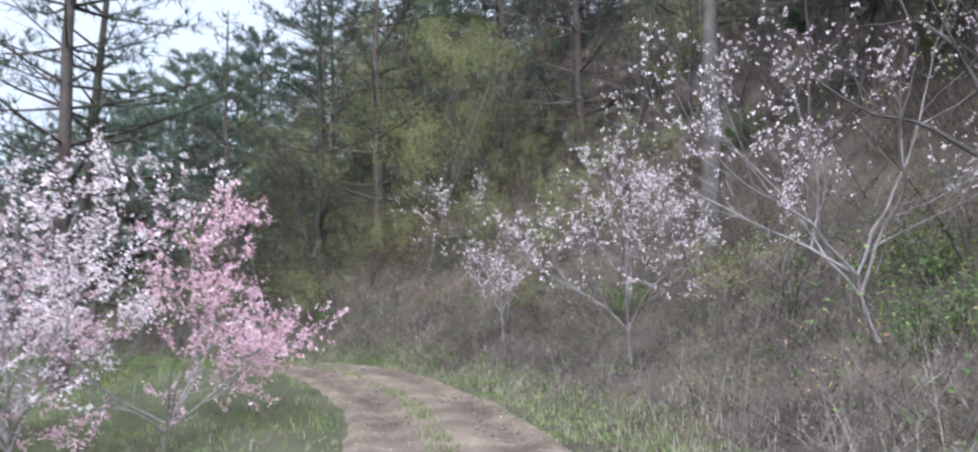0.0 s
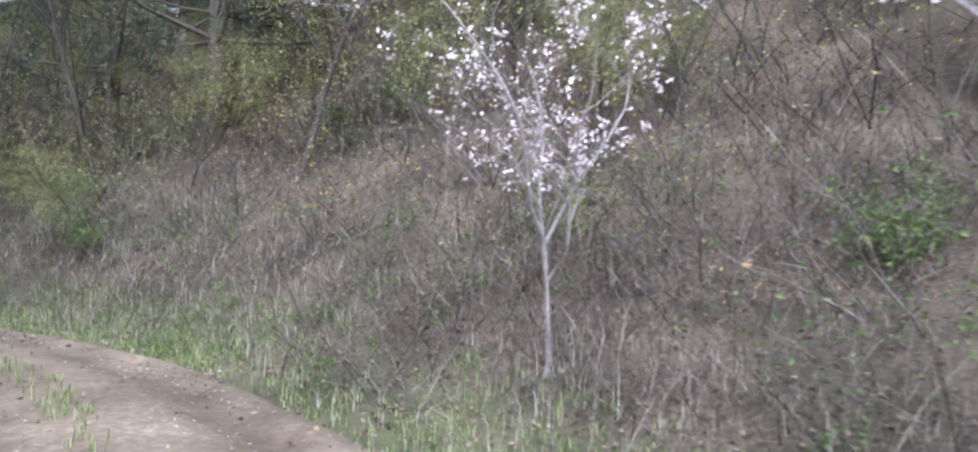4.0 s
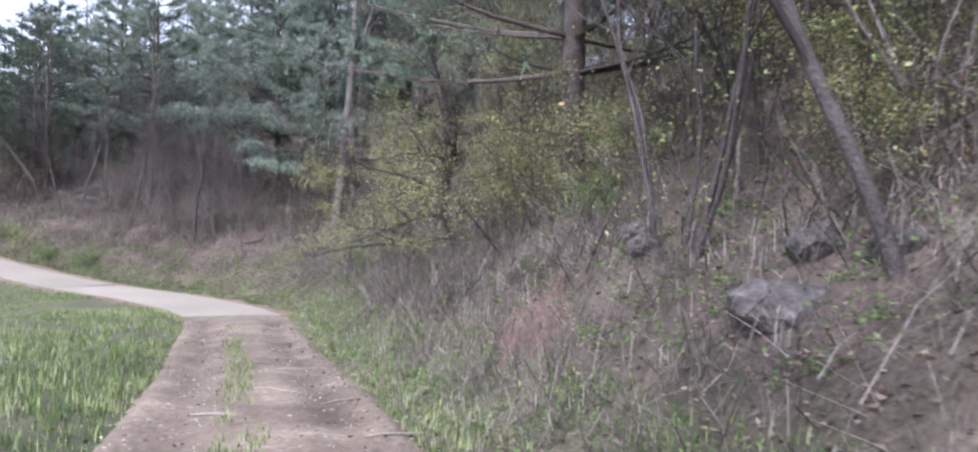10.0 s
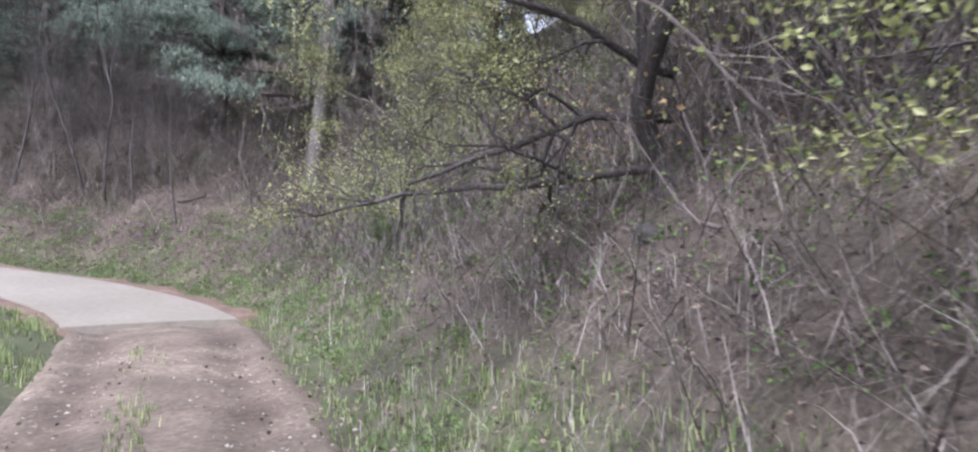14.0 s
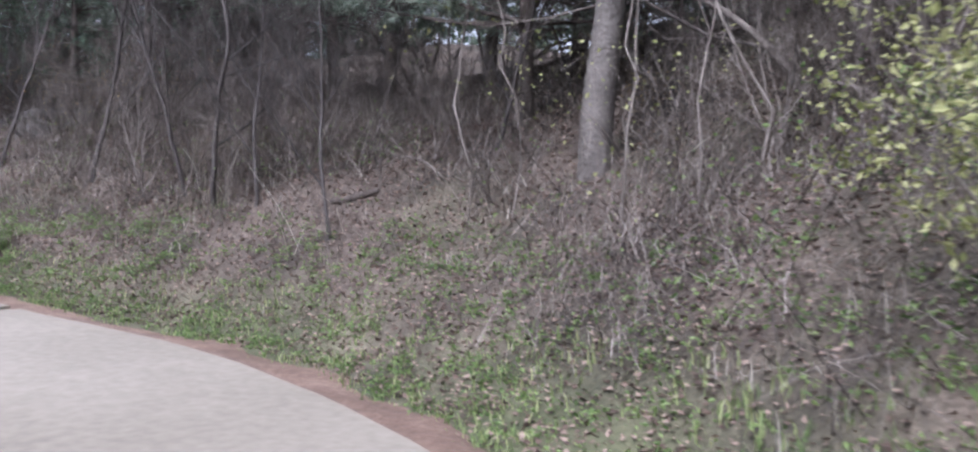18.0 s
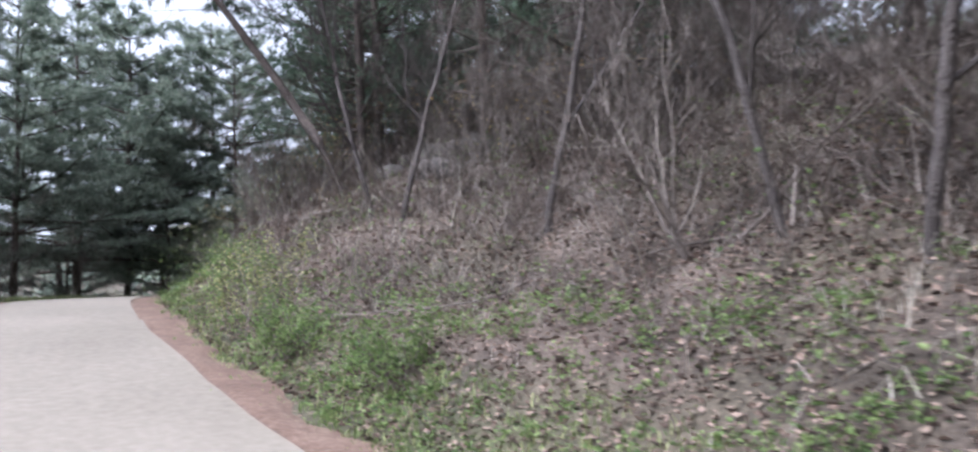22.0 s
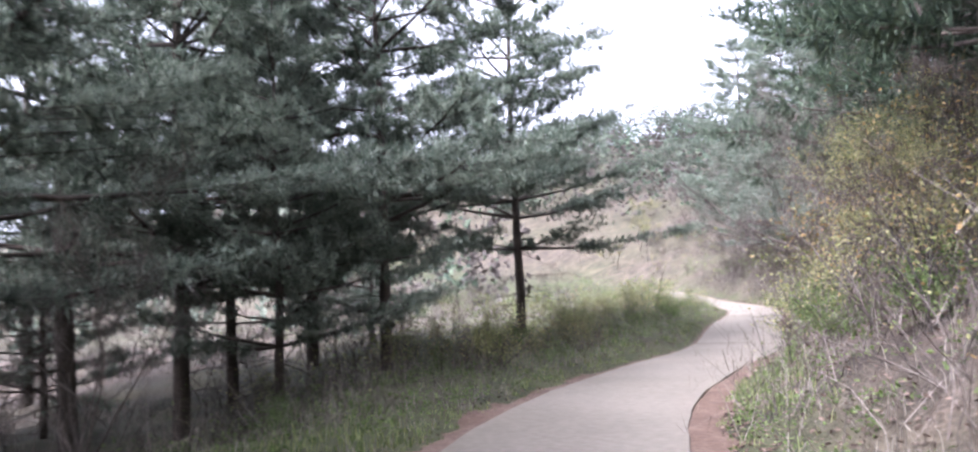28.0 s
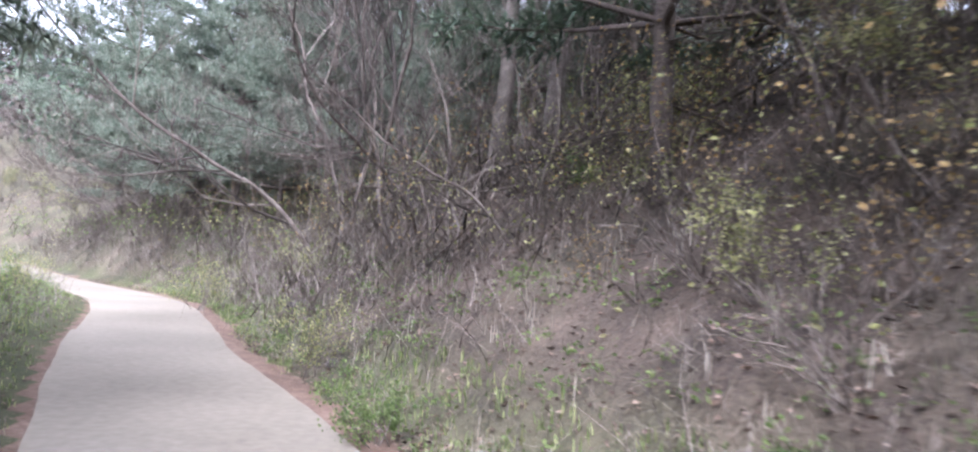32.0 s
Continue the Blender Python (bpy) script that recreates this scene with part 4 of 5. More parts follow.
def tangle(n, s0, s1, d0, d1, per, height, width, rng, bias=1.0, side=6, arch=0.5, spread=2.4):
    """Arching tangled scrub: thin canes that bow over, and side twigs on them."""
    c = spots(n, s0, s1, d0, d1, rng, bias)
    k = len(c)
    p = np.repeat(c, per, 0) + rng.normal(0, 0.3, (k * per, 3)) * np.array([1, 1, 0]) - np.array([0, 0, 0.05])
    d = unit(ring(k * per, rng) * rng.uniform(0, spread, (k * per, 1)) + np.array([0, 0, 1.0]))
    ln = np.repeat(rng.uniform(0.4, 1.4, k) * height, per) * rng.uniform(0.4, 1.25, k * per)
    a, _ = across(d)
    bow = rng.normal(0, 0.22, (k * per, 3)) - np.array([0, 0, 1]) * rng.uniform(0, arch, (k * per, 1))
    vs = []
    for u, w in ((0, 1.3), (0.4, 1.0), (0.75, 0.7), (1, 0.3)):
        m = p + d * (ln * u)[:, None] + bow * (ln * u * u)[:, None]
        vs += [m - a * width * w, m + a * width * w]
    o = np.arange(k * per)[:, None] * 8
    canes = np.stack(vs, 1).reshape(-1, 3), np.concatenate([o + np.array([[j, j + 1, j + 3, j + 2]]) for j in (0, 2, 4)])
    p, d, ln, bow = (np.repeat(x, side, 0) for x in (p, d, ln, bow))
    u = rng.uniform(0.12, 1.0, len(p))
    q = p + d * (ln * u)[:, None] + bow * (ln * u * u)[:, None]
    e = unit(d * 0.4 + rng.normal(0, 0.8, d.shape))
    w, _ = across(e)
    w = w * width * 0.6
    v = np.stack([q - w, q + w, q + e * (ln * rng.uniform(0.15, 0.6, len(p)))[:, None]], 1).reshape(-1, 3)
    return canes, (v, np.arange(len(v)).reshape(-1, 3))


def thickets(name, sets, mat, label):
    """One mesh of canes and one of side twigs, as parts of the scrub."""
    root = tagged(new(name), label, "scrub", kind="stuff")
    part("canes", quick("canes", *joined([x[0] for x in sets]), mat), root, kind="stuff")
    part("side_twigs", quick("side_twigs", *joined([x[1] for x in sets]), mat), root, kind="stuff")


rng = np.random.default_rng(177)
thickets("hillside_scrub", [tangle(1300, -6, 26, 7, 26, 6, 1.9, 0.008, rng, 1.2, 5), tangle(1100, 20, 50, 7, 24, 6, 2.0, 0.008, rng, 1.2), tangle(420, 46, 60, 3.4, 12, 6, 1.4, 0.005, rng),
    tangle(420, 58, 74, 4, 10, 6, 1.2, 0.005, rng), tangle(300, 70, 84, 4, 12, 6, 1.2, 0.006, rng), tangle(700, 80, 132, 3.4, 12, 6, 1.6, 0.007, rng, 1.2),
    tangle(800, 108, 150, 2.3, 8, 7, 1.7, 0.008, rng), tangle(950, 104, 175, 3, 40, 5, 2.4, 0.017, rng, 1.0, 5), tangle(700, 84, 165, -34, -6, 5, 1.6, 0.011, rng, 1.0, 5), tangle(400, 58, 90, -30, -6, 5, 1.2, 0.008, rng)],
    TWIG, "dense leafless purplish-brown scrub over the hillside")
rng = np.random.default_rng(77)
thickets("brushwood", [tangle(900, -4, 20, 2.7, 8, 8, 0.9, 0.0034, rng, 1.2), tangle(1400, 16, 40, 2.2, 8, 7, 1.15, 0.0036, rng, 1.3, 5), tangle(800, 38, 52, 2.6, 8, 8, 1.3, 0.0036, rng, 1.2),
    tangle(520, 50, 66, 3.0, 9, 7, 0.9, 0.0034, rng, 1.1), tangle(500, 64, 80, 2.8, 9, 7, 0.9, 0.0036, rng, 1.2), tangle(1250, 80, 130, 2.3, 8, 7, 1.0, 0.0038, rng, 1.3, 5),
    tangle(800, 86, 125, -7, -1.9, 7, 0.7, 0.0036, rng), tangle(240, 62, 90, -11, -3.0, 7, 1.0, 0.004, rng)],
    TWIG, "thicket of bare grey-brown brushwood on the bank")
rng = np.random.default_rng(78)
thickets("dead_stalks", [tangle(420, -4, 50, 2.0, 6, 5, 0.7, 0.003, rng, 1.2, 3, 0.9, 1.6), tangle(200, 80, 128, 2.0, 5, 5, 0.7, 0.003, rng, 1.2, 3, 0.9, 1.6), tangle(160, 88, 122, -6, -2.0, 5, 0.6, 0.003, rng, 1.0, 3, 0.9, 1.6), tangle(120, 50, 70, 3.0, 7, 4, 1.3, 0.005, rng, 1.0, 4, 0.9, 1.6)],
    HAY, "pale dead stalks bent over on the bank")


def leaves_on(n, s0, s1, d0, d1, up, size, rng, flat=0.7, bias=1.0, lift=0.0):
    p = spots(n, s0, s1, d0, d1, rng, bias)
    p[:, 2] += rng.uniform(0.0, 1.0, len(p)) ** 2 * up + 0.012 + lift
    return leaf_mesh(p, rng.uniform(0.6, 1.3, len(p)) * size, rng, flat, 0.7)


tagged(new("leaf_litter", quick("leaf_litter", *joined([leaves_on(40000, 50, 74, 2.0, 7, 0.05, 0.055, rng, 0.7), leaves_on(5000, 50, 130, 1.35, 2.1, 0.02, 0.05, rng, 0.7), leaves_on(2500, 50, 130, -2.1, -1.35, 0.02, 0.05, rng, 0.7), leaves_on(30000, -2, 50, 1.8, 9, 0.04, 0.055, rng, 0.8, 1.7), leaves_on(44000, 46, 82, 1.8, 10, 0.05, 0.06, rng, 0.8, 1.5),
    leaves_on(20000, 82, 132, 1.6, 9, 0.04, 0.065, rng, 0.8, 1.7), leaves_on(1800, 10, 49, 0.2, 1.6, 0.02, 0.05, rng, 0.8, 0.6, 0.1), leaves_on(1200, 10, 49, -1.6, -0.2, 0.02, 0.05, rng, 0.8, 0.6, 0.1)]), LITTER, False)), "curled dry brown leaves lying on the slope", "leaf litter", kind="stuff")
def sprays(n, s0, s1, d0, d1, up, size, per, rng, bias=1.0):
    """Loose clouds of small new leaves on the undergrowth."""
    c = spots(n, s0, s1, d0, d1, rng, bias)
    c[:, 2] += rng.uniform(0.3, 1.0, len(c)) * up
    p = np.repeat(c, per, 0) + rng.normal(0, 1, (len(c) * per, 3)) * np.array([0.38, 0.38, 0.22])
    return leaf_mesh(p, rng.uniform(0.6, 1.3, len(p)) * size, rng, 0.3, 0.6)


tagged(new("spring_leaves", quick("spring_leaves", *joined([sprays(260, -4, 46, 8, 30, 3.4, 0.075, 44, rng), sprays(320, 16, 48, 3, 10, 2.6, 0.045, 44, rng), sprays(90, 17, 34, 3.4, 8, 3.0, 0.045, 50, rng), sprays(60, 44, 56, 3, 10, 2.6, 0.05, 36, rng),
    sprays(200, 78, 130, 2.6, 8, 1.8, 0.045, 36, rng), sprays(160, 112, 165, 2.4, 22, 2.2, 0.11, 30, rng), sprays(90, 84, 106, 3.0, 6, 1.6, 0.045, 40, rng), sprays(110, 88, 122, -6, -2.2, 0.7, 0.045, 36, rng), sprays(60, 76, 90, 2.6, 5, 1.3, 0.045, 40, rng)]), LEAF_YELLOW, False)), "sparse yellow-green new leaves through the undergrowth", "leaves", kind="stuff")
tagged(new("green_leaves", quick("green_leaves", *joined([sprays(300, -4, 46, 7, 30, 2.6, 0.075, 44, rng), sprays(230, 2, 50, 2.6, 8, 1.5, 0.045, 46, rng), sprays(60, 50, 80, 3, 9, 0.8, 0.045, 36, rng),
    sprays(90, 86, 128, -7, -2.4, 0.8, 0.045, 36, rng), sprays(200, 112, 160, 2.4, 18, 1.8, 0.11, 30, rng), sprays(160, 104, 160, -22, -3, 1.2, 0.10, 30, rng), sprays(26, 63, 74, 2.0, 3.0, 0.7, 0.045, 60, rng)]), LEAF_GREEN, False)), "sparse fresh green leaves through the undergrowth", "leaves", kind="stuff")
tagged(new("ochre_leaves", quick("ochre_leaves", *joined([sprays(130, 4, 48, 3, 14, 1.6, 0.05, 26, rng), sprays(60, 17, 31, 3, 6.5, 2.4, 0.045, 40, rng), sprays(170, 82, 130, 2.6, 9, 2.4, 0.05, 34, rng), sprays(110, 84, 104, 3.0, 6, 1.7, 0.045, 40, rng), sprays(60, 64, 76, 5, 9, 1.4, 0.05, 30, rng), sprays(70, 76, 92, 2.8, 6, 1.6, 0.045, 40, rng)]), LEAF_OCHRE, False)), "withered ochre leaves still on the brush", "leaves", kind="stuff")
def herbs(n, s0, s1, d0, d1, up, size, per, rng):
    """Low leafy clumps."""
    c = spots(n, s0, s1, d0, d1, rng)
    tall = np.repeat(rng.uniform(0.3, 1.0, len(c)) * up, per)
    q = rng.normal(0, 0.5, (len(c) * per, 3))
    q[:, 2] = np.abs(q[:, 2]) + 0.05
    p = np.repeat(c, per, 0) + q * tall[:, None] * np.array([1.1, 1.1, 0.9])
    return leaf_mesh(p, rng.uniform(0.5, 1.3, len(p)) * size, rng, 0.35, 0.55)


tagged(new("green_ground_cover", quick("green_ground_cover", *joined([herbs(700, 18, 50, 1.7, 4.4, 0.28, 0.045, 34, rng), herbs(700, 46, 64, 1.7, 3.6, 0.24, 0.045, 34, rng), herbs(120, 56, 70, 3, 7, 0.35, 0.045, 34, rng),
    herbs(260, 62, 80, 1.8, 3.2, 0.3, 0.05, 34, rng), herbs(600, 82, 128, 1.7, 3.6, 0.3, 0.05, 30, rng), herbs(800, 84, 126, -6, -1.9, 0.4, 0.05, 30, rng), herbs(160, -3, 20, 2.2, 6, 0.3, 0.05, 30, rng)]), LEAF_GREEN, False)),
    "low green herbs along the foot of the bank", "ground cover", kind="stuff")


def grass(n, s0, s1, d0, d1, tall, rng, bias=1.0, width=0.007, lift=0.0):
    p = spots(n, s0, s1, d0, d1, rng, bias)
    keep = field(p[:, 0], p[:, 1], 0.9, 41) + 0.6 * field(p[:, 0], p[:, 1], 0.3, 42) + rng.normal(0, 0.35, len(p)) > -0.2
    p = p[keep]
    q = np.repeat(p, 3, 0) + rng.normal(0, 0.035, (len(p) * 3, 3)) * np.array([1, 1, 0])
    q[:, 2] += lift - 0.02
    return blade_mesh(q, rng.uniform(0.5, 1.3, len(q)) * tall, rng, width)


tagged(new("green_grass", quick("green_grass", *joined([grass(5000, -5, 24, -7, -1.5, 0.11, rng), grass(5000, -5, 22, 1.2, 2.8, 0.11, rng), grass(6000, 20, 50, 1.15, 2.6, 0.13, rng),
    grass(12000, 20, 52, -5, -1.3, 0.15, rng), grass(4500, 22, 62, -11, -5, 0.2, rng, 1.0, 0.011), grass(3000, 49, 80, 1.6, 2.7, 0.12, rng), grass(2600, 50, 130, 1.45, 2.0, 0.08, rng), grass(2200, 50, 130, -2.1, -1.45, 0.08, rng), grass(6000, 56, 86, -4.5, -1.7, 0.13, rng), grass(3500, 84, 125, 1.6, 2.6, 0.14, rng), grass(3500, 84, 125, -5, -1.7, 0.14, rng)]),
    GRASS, False)), "short green spring grass on the verges", "grass", kind="stuff")
tagged(new("dry_grass", quick("dry_grass", *joined([grass(1100, -5, 30, 1.5, 3.5, 0.22, rng, 1.0, 0.0045), grass(900, -5, 24, -6, -1.4, 0.16, rng, 1.0, 0.0045), grass(1300, 16, 50, 1.6, 4.5, 0.28, rng, 1.0, 0.0045), grass(1800, 58, 90, -6, -1.8, 0.22, rng, 1.0, 0.0045), grass(1500, 22, 52, -11, -2.0, 0.2, rng, 1.0, 0.006),
    grass(800, 50, 84, 2.2, 5, 0.2, rng, 1.0, 0.0045), grass(1600, 82, 128, 1.8, 5, 0.28, rng, 1.0, 0.0045), grass(1500, 84, 125, -6, -1.8, 0.25, rng, 1.0, 0.0045)]), HAY, False)), "tufts of straw-coloured dry grass", "dry grass", kind="stuff")
tagged(new("pebbles", quick("pebbles", *joined([leaves_on(2200, -5, 49, 0.1, 1.5, 0.02, 0.042, rng, 0.9, 1.0, 0.1), leaves_on(1600, -5, 49, -1.5, -0.1, 0.02, 0.042, rng, 0.9, 1.0, 0.1)]), HAY, False)),
       "pale chips and straw scattered on the track", "debris", kind="stuff")

tagged(new("track_grass", quick("track_grass", *joined([grass(4200, -5, 49, -0.36, 0.3, 0.08, rng, 1.0, 0.005, 0.15)]), GRASS, False)),
       "thin grass along the crown of the track", "grass", kind="stuff")
# ---- woodland filled in behind: seeded, by stretches ----
fill = random.Random(9)
taken = []


def scatter(n, s0, s1, d0, d1, kinds, size=(0.75, 1.15), gap=1.2, sink=0.0, bias=1.0):
    got = 0
    for _ in range(n * 8):
        if got >= n:
            break
        s, d = fill.uniform(s0, s1), d0 + (d1 - d0) * fill.random() ** bias
        x = float(np.interp(s, ALONG, MID[:, 0]) + np.interp(s, ALONG, TAN[:, 1]) * d)
        y = float(np.interp(s, ALONG, MID[:, 1]) - np.interp(s, ALONG, TAN[:, 0]) * d)
        far = float(low(np.array([x]), np.array([y]), gd)[0])
        if far * (d0 + d1) < 0 or abs(far) < min(abs(d0), abs(d1)) - 0.2 or any((x - a) ** 2 + (y - b) ** 2 < gap * gap for a, b in taken):
            continue
        taken.append((x, y))
        k = fill.choice(kinds)
        m = pose(x, y, float(low(np.array([x]), np.array([y]), gz)[0]) - 0.03 - sink, 0, 0, fill.uniform(0, 360)) @ Matrix.Scale(fill.uniform(*size), 4)
        copy_thing(k, m)
        got += 1


dark = [pines[2], pines[3], pines[2], oak_b]
scatter(24, -4, 14, 11, 36, dark, (0.85, 1.2), 2.4)
scatter(20, 14, 46, 16, 36, dark, (0.85, 1.2), 2.4)
scatter(22, 17, 42, 4.4, 13, [sap_b, sap, sap_b], (0.7, 1.1), 1.3)
scatter(46, 0, 44, 7, 26, [sap_b, sap_b, sap_b, oak_b, oak_c], (0.8, 1.3), 1.6)
scatter(34, 18, 50, 4.6, 12, [sap_b, sap, sap, bare_b, bare], (0.6, 1.0), 1.3)
scatter(26, 2, 22, 4.8, 13, [thorn, thorn_b, bare, thorn, green, yellow], (0.7, 1.3), 1.1)
scatter(50, 17, 50, 3.4, 8, [thorn, thorn_b, thorn, yellow, bare, green], (0.6, 1.1), 0.9, bias=1.2)
scatter(22, 40, 60, 4.6, 14, [bare_b, bare, oak_c, thorn, bare], (0.5, 0.9), 1.3)
scatter(10, 46, 58, 8, 18, [pines[2], pines[2], oak_b, oak_c], (0.7, 1.0), 1.6)
scatter(30, 50, 80, 3.6, 9, [thorn, thorn_b, bare, thorn, oak_c, bare], (0.4, 0.75), 1.4)
scatter(24, 64, 90, 5, 15, [oak_b, pines[2], oak_c, thorn_b, bare], (0.5, 0.8), 1.7)
scatter(44, 77, 130, 2.8, 7, [thorn, thorn_b, yellow, thorn_b, green], (0.5, 0.9), 0.9)
scatter(44, 84, 130, 8.5, 19, [pines[2], oak_b, pines[3], bare_b, pines[2]], (0.65, 0.95), 1.8)
scatter(20, 92, 122, 4.4, 9, [bare_b, bare, bare_b, sap], (0.5, 0.85), 1.6)
scatter(40, 86, 128, -8, -2.6, [thorn, green, yellow, thorn_b, green], (0.4, 0.7), 0.8)
scatter(14, 58, 92, -26, -12, [pines[0], pines[1]], (0.8, 1.15), 2.8)
scatter(16, 62, 88, -9, -3.2, [thorn, thorn_b, bare], (0.6, 0.9), 1.2)
scatter(46, 116, 175, 4, 32, [pines[0], pines[3], sap_b, sap, bare_b], (0.7, 1.0), 2.5)
scatter(24, 84, 102, 3.2, 6, [thorn, yellow, thorn_b, thorn_b, bare], (0.5, 0.8), 0.9)
scatter(30, 51, 66, 3.8, 9, [thorn, thorn, bare], (0.5, 0.9), 1.0)
scatter(30, 104, 142, 3.6, 16, [thorn, yellow, bare, bare_b, thorn_b, thorn], (0.6, 1.0), 1.4)
scatter(46, 98, 165, -24, -4.5, [bare, thorn, yellow, thorn_b, yellow], (0.6, 1.0), 1.5)
scatter(26, 76, 94, 2.8, 5.5, [yellow, thorn_b, yellow, green, thorn], (0.5, 0.9), 0.8)
scatter(40, 92, 122, -6.5, -2.6, [yellow, green, thorn_b, yellow], (0.65, 1.0), 0.7)
# leafy young trees over the bank
for x, y, tn, sc in [(-57.0, 62.6, 40, 0.8), (-58.6, 66.8, 100, 0.7), (-53.6, 54.6, 10, 0.6), (-54.8, 57.6, 200, 0.7)]:
    put(sap, x, y, tn, sc)


# ---- far woods on the hills ----
def far_woods(n, box, near, rng):
    """Distant trees: clumps of coarse sprays on the hills, rounded or pointed."""
    x, y = rng.uniform(box[0], box[1], n), rng.uniform(box[2], box[3], n)
    out = []
    ok = np.abs(low(x, y, gd)) > near
    x, y = x[ok], y[ok]
    z = low(x, y, gz)
    h = rng.uniform(5, 11, len(x))
    k = 70
    u = rng.uniform(0, 1, (len(x), k))
    t = rng.uniform(0, 2 * np.pi, (len(x), k))
    r = h[:, None] * 0.3 * np.sqrt(np.maximum(1 - np.abs(u - 0.35) / 0.68, 0.02)) * rng.uniform(0.6, 1.1, (len(x), k))
    c = np.stack([x[:, None] + r * np.cos(t), y[:, None] + r * np.sin(t), z[:, None] + h[:, None] * (0.12 + 0.88 * u)], 2).reshape(-1, 3)
    return leaf_mesh(c, rng.uniform(0.35, 0.9, len(c)), rng, 0.2, 0.7)


tagged(new("far_woods", quick("far_woods", *far_woods(1050, (-250, -40, 84, 260), 16, rng), NEEDLE_FAR, False)), "distant mixed woods on the hillside", "woods", kind="stuff")
tagged(new("far_bare_woods", quick("far_bare_woods", *far_woods(900, (-250, -40, 84, 260), 12, rng), BARK_GREY, False)), "distant leafless grey-brown woods on the hillside", "woods", kind="stuff")
tagged(new("valley_woods", quick("valley_woods", *far_woods(300, (-200, -60, -90, 70), 22, rng), NEEDLE, False)), "distant pines across the valley", "woods", kind="stuff")


# ---- single things on the banks ----
def stone(seed, size):
    r = np.random.default_rng(seed)
    bm = bmesh.new()
    bmesh.ops.create_icosphere(bm, subdivisions=2, radius=1)
    k = r.normal(0, 1, (6, 3))
    for v in bm.verts:
        n_ = np.array(v.co)
        v.co = Vector(n_ * (1 + 0.16 * np.sin(k @ n_ * 2.2).sum() / 2)) * size
        v.co.x, v.co.z = v.co.x * 1.35, v.co.z * 0.7
    bmesh.ops.subdivide_edges(bm, edges=bm.edges[:], cuts=1, use_grid_fill=True)
    for v in bm.verts:
        v.co *= 1 + r.normal(0, 0.035)
    me = bpy.data.meshes.new("stone")
    bm.to_mesh(me)
    bm.free()
    me.materials.append(ROCK)
    return me


boulders = [stone(k, 1.0) for k in range(3)]
for k, (s_, d_, sz) in enumerate([(31.8, 3.3, 0.3), (32.1, 3.8, 0.24), (31.4, 3.8, 0.2), (35.0, 3.9, 0.22), (34.5, 3.7, 0.2), (17.6, 4.6, 0.14), (18.2, 5.0, 0.16), (16.9, 4.2, 0.12), (41.4, 3.4, 0.14),
                                  (68.0, 5.6, 0.42), (68.9, 6.2, 0.5), (67.3, 6.3, 0.45), (69.6, 5.5, 0.34), (68.2, 6.9, 0.55), (67.0, 5.5, 0.3), (70.3, 6.2, 0.4), (69.2, 7.2, 0.5), (109.0, 2.3, 0.16), (106.0, 2.2, 0.13), (110.5, 2.6, 0.2)]):
    x = float(np.interp(s_, ALONG, MID[:, 0]) + np.interp(s_, ALONG, TAN[:, 1]) * d_)
    y = float(np.interp(s_, ALONG, MID[:, 1]) - np.interp(s_, ALONG, TAN[:, 0]) * d_)
    rock = new("rock", boulders[k % 3])
    rock.matrix_basis = pose(x, y, on(x, y) - 0.3 * sz, 10 * k % 30, 7 * k % 25, 57 * k) @ Matrix.Scale(sz, 4)
    tagged(rock, "weathered grey rock half sunk in the bank", "rock", "rocks on the bank")

log_at = np.array([(-29.15, 48.5), (-28.95, 48.52), (-28.7, 48.6), (-28.4, 48.66)])
log_ = new("log", quick("log", *tube_mesh([(np.array([(x, y, on(x, y) + 0.05) for x, y in log_at]), np.array([0.03, 0.045, 0.05, 0.035]))], 9), BARK_PINE))
tagged(log_, "dark fallen log lying on the leafy slope", "log")


def scar(name, s0, s1, d0, d1, mat, label):
    """A bare patch that follows the bank."""
    s, d = np.meshgrid(np.linspace(s0, s1, 14), np.linspace(d0, d1, 12))
    u, v = (s - s0) / (s1 - s0) * 2 - 1, (d - d0) / (d1 - d0) * 2 - 1
    x = np.interp(s, ALONG, MID[:, 0]) + np.interp(s, ALONG, TAN[:, 1]) * d
    y = np.interp(s, ALONG, MID[:, 1]) - np.interp(s, ALONG, TAN[:, 0]) * d
    z = low(x.ravel(), y.ravel(), gz) + (0.035 - 0.2 * (u * u + v * v) ** 1.5 + 0.05 * np.sin(x * 9 + 2 * y) * np.sin(y * 8 - x)).ravel() + 0.03 * np.sin(x * 5 + y * 3).ravel()
    a, b = np.meshgrid(np.arange(13), np.arange(11))
    o = (b * 14 + a).ravel()
    return tagged(new(name, quick(name, np.stack([x.ravel(), y.ravel(), z], 1), np.stack([o, o + 1, o + 15, o + 14], 1), mat)), label, "bank", kind="structure")


scar("clay_cutting", 34.3, 36.7, 1.9, 3.7, CLAY, "bare red clay cutting in the bank")


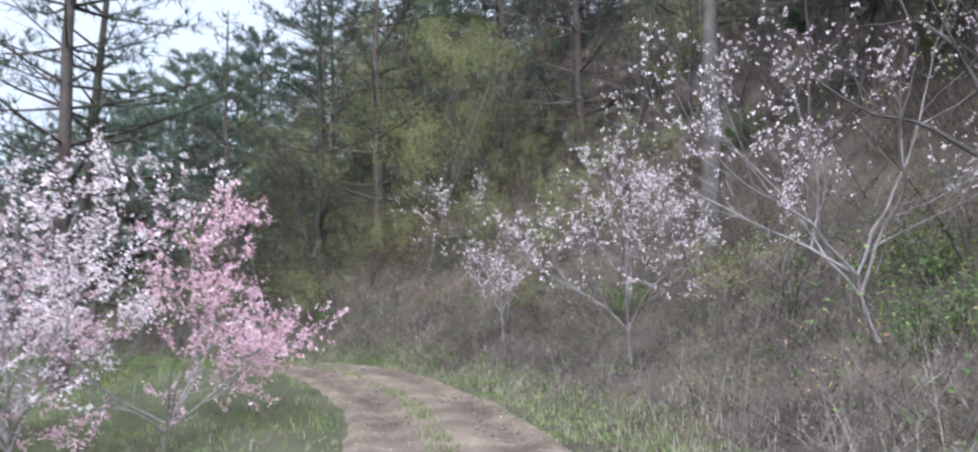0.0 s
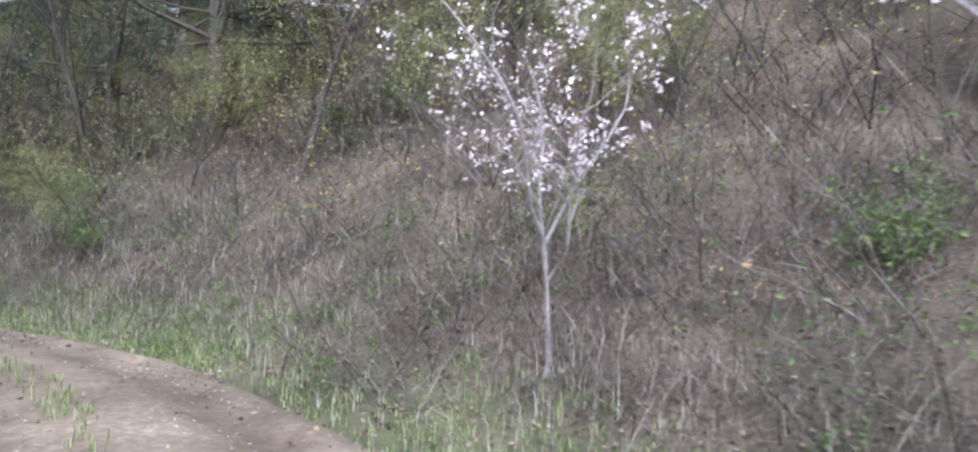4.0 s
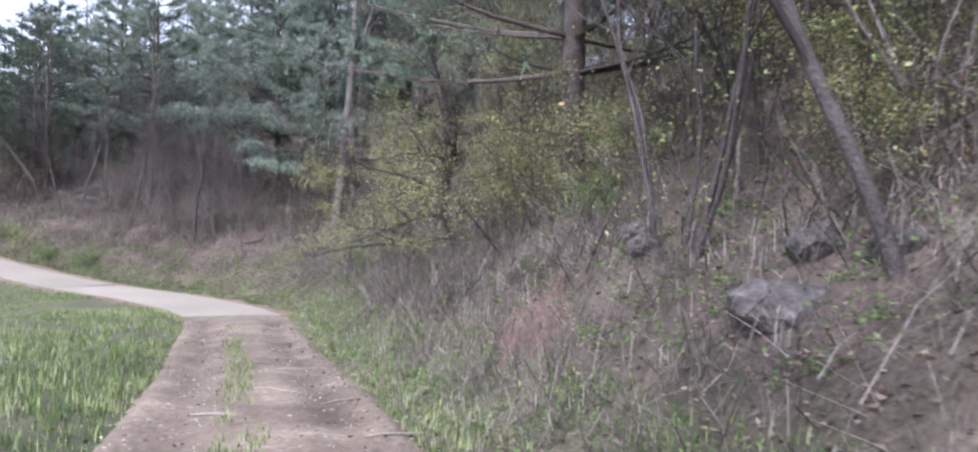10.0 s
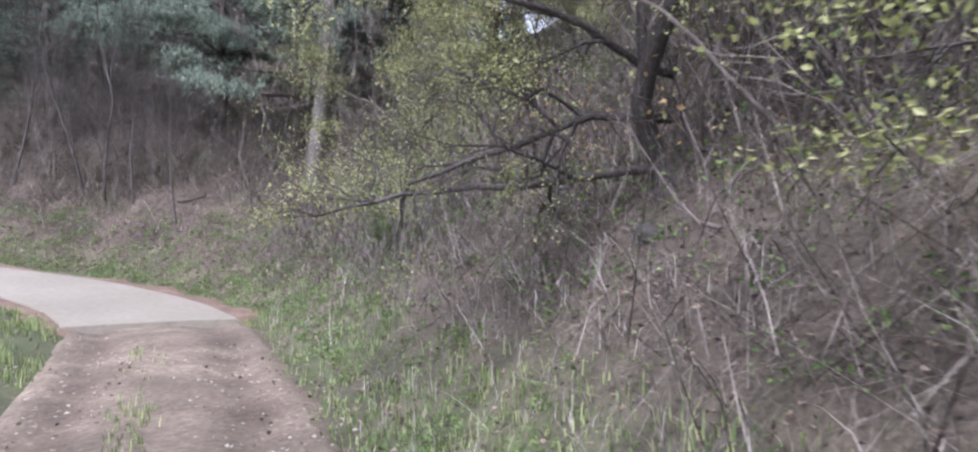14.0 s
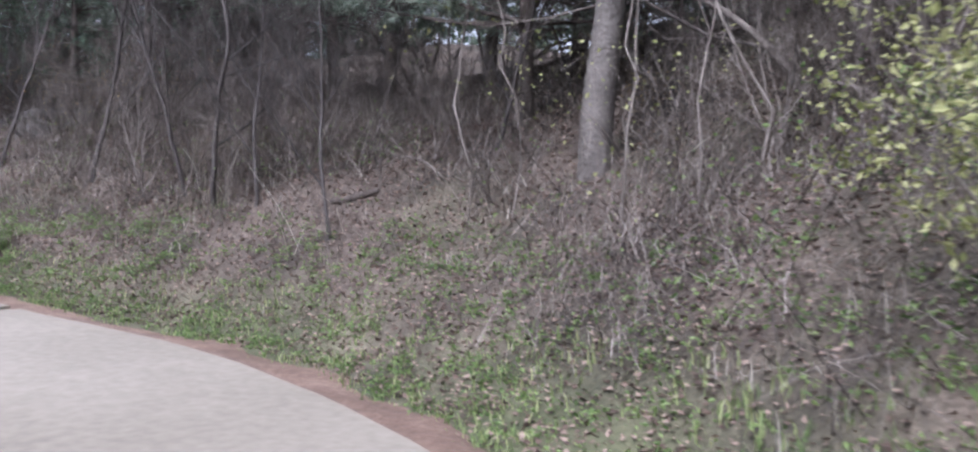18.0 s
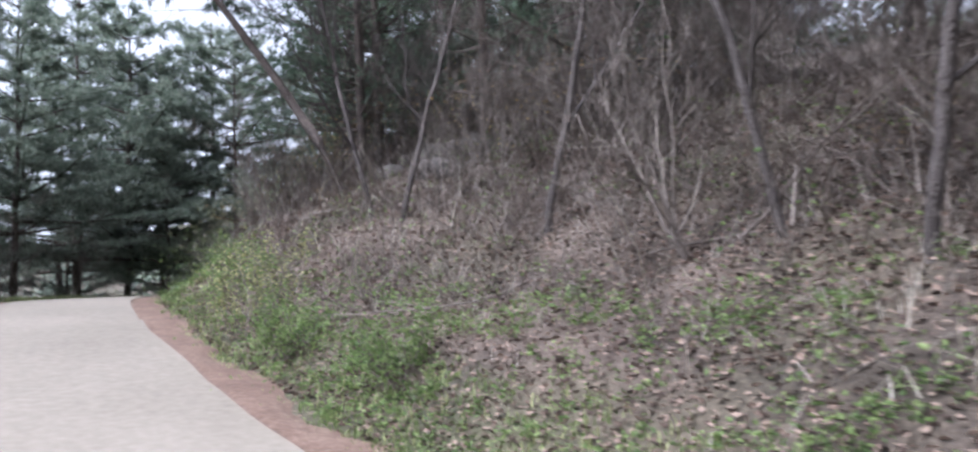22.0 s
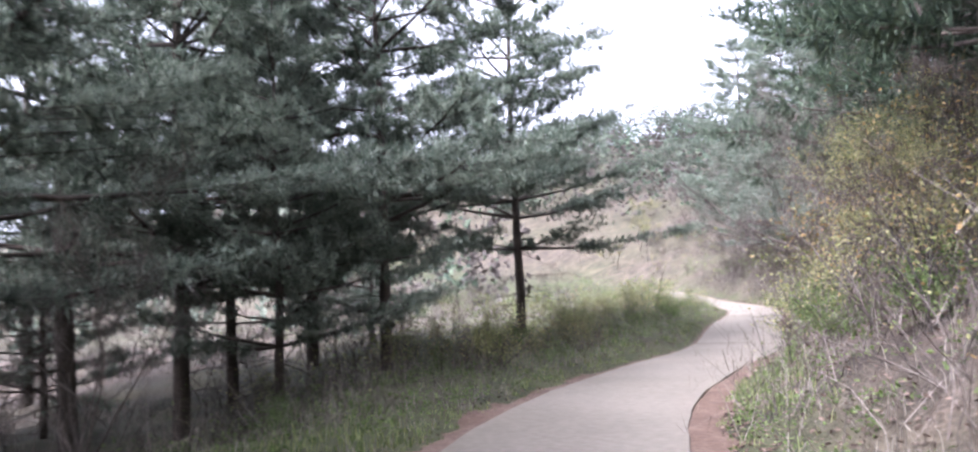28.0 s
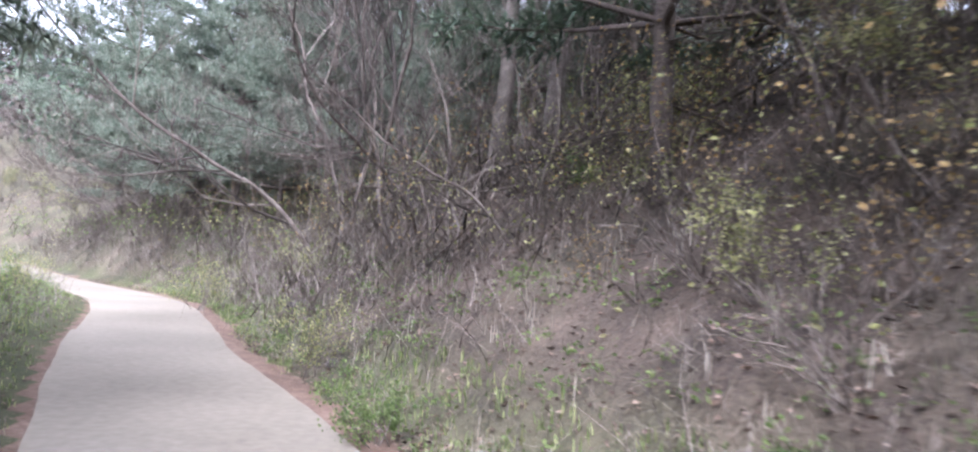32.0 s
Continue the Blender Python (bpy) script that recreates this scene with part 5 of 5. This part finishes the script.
stick_mesh = quick("stick", *tube_mesh([(np.array([(-0.3, 0, 0), (-0.1, 0.02, 0.012), (0.12, -0.015, 0.012), (0.34, 0.02, 0)]), np.array([0.012, 0.014, 0.012, 0.008]))], 6), HAY)
for s_, d_, tn, sz in [(35.6, -0.3, 20, 1.2), (36.2, 0.9, 70, 0.9), (37.4, 0.2, 5, 1.0), (38.6, -0.9, 120, 0.7), (34.2, 1.1, 40, 0.8), (22.0, -0.6, 60, 0.9), (14.0, 0.5, 100, 0.8), (39.6, 0.6, 30, 0.8)]:
    x = float(np.interp(s_, ALONG, MID[:, 0]) + np.interp(s_, ALONG, TAN[:, 1]) * d_)
    y = float(np.interp(s_, ALONG, MID[:, 1]) - np.interp(s_, ALONG, TAN[:, 0]) * d_)
    ob = new("stick", stick_mesh)
    ob.matrix_basis = pose(x, y, float(np.interp(s_, ALONG, MID[:, 2])) + 0.045, 0, 0, tn) @ Matrix.Scale(sz, 4)
    tagged(ob, "pale dry stick lying on the dirt track", "stick", "sticks on the track")


# ---- pale branches that have fallen across the slope ----
def fallen(seed, length):
    r = np.random.default_rng(seed)
    lines = grow(r, (0, 0, 0), (1, 0, 0.12), length, 0.018, 2, (4, 6), 0.6, 0.45, 0.10, -0.02, 0.3)
    ob = tagged(new("fallen_branch"), "pale dead branch fallen on the leafy slope", "branch", "fallen branches on the bank")
    part("stem", quick("stem", *tube_mesh([(p, q) for p, q, lv in lines if lv == 0], 6), TWIG), ob)
    part("branching", quick("branching", *tube_mesh([(p, q) for p, q, lv in lines if lv > 0], 3), TWIG), ob, kind="stuff")
    return ob


for k, (s_, d_, tn, ln, up) in enumerate([(60.5, 4.6, 200, 3.2, 0.5), (58.4, 5.4, 160, 2.8, 0.6), (62.6, 3.8, 230, 2.2, 0.25), (64.4, 5.0, 190, 2.6, 0.4), (55.0, 4.4, 150, 2.4, 0.4), (46.8, 3.8, 120, 2.2, 0.3),
                                          (68.2, 4.4, 210, 2.2, 0.3), (40.6, 3.4, 130, 2.0, 0.3), (93.0, 3.6, 240, 2.2, 0.3), (100.0, 4.2, 220, 2.2, 0.3), (30.0, 3.6, 100, 2.4, 0.35), (36.5, 4.0, 150, 2.4, 0.4)]):
    x = float(np.interp(s_, ALONG, MID[:, 0]) + np.interp(s_, ALONG, TAN[:, 1]) * d_)
    y = float(np.interp(s_, ALONG, MID[:, 1]) - np.interp(s_, ALONG, TAN[:, 0]) * d_)
    a = radians(tn)
    rise = (on(x + math.cos(a), y + math.sin(a)) - on(x, y))
    fallen(200 + k, ln).matrix_basis = pose(x, y, on(x, y) + 0.02, 0, -math.degrees(math.atan(rise)) , tn)

# what stands in rows or clumps belongs together
SETS = {"pine_tree": "pines along the road", "woodland_tree": "trees on the bank", "shrub": "shrubs on the bank", "plum_tree": "plum trees by the track"}
for ob in list(scene.objects):
    if ob.parent is None and ob.name.split(".")[0] in SETS:
        tagged(ob, group=SETS[ob.name.split(".")[0]])
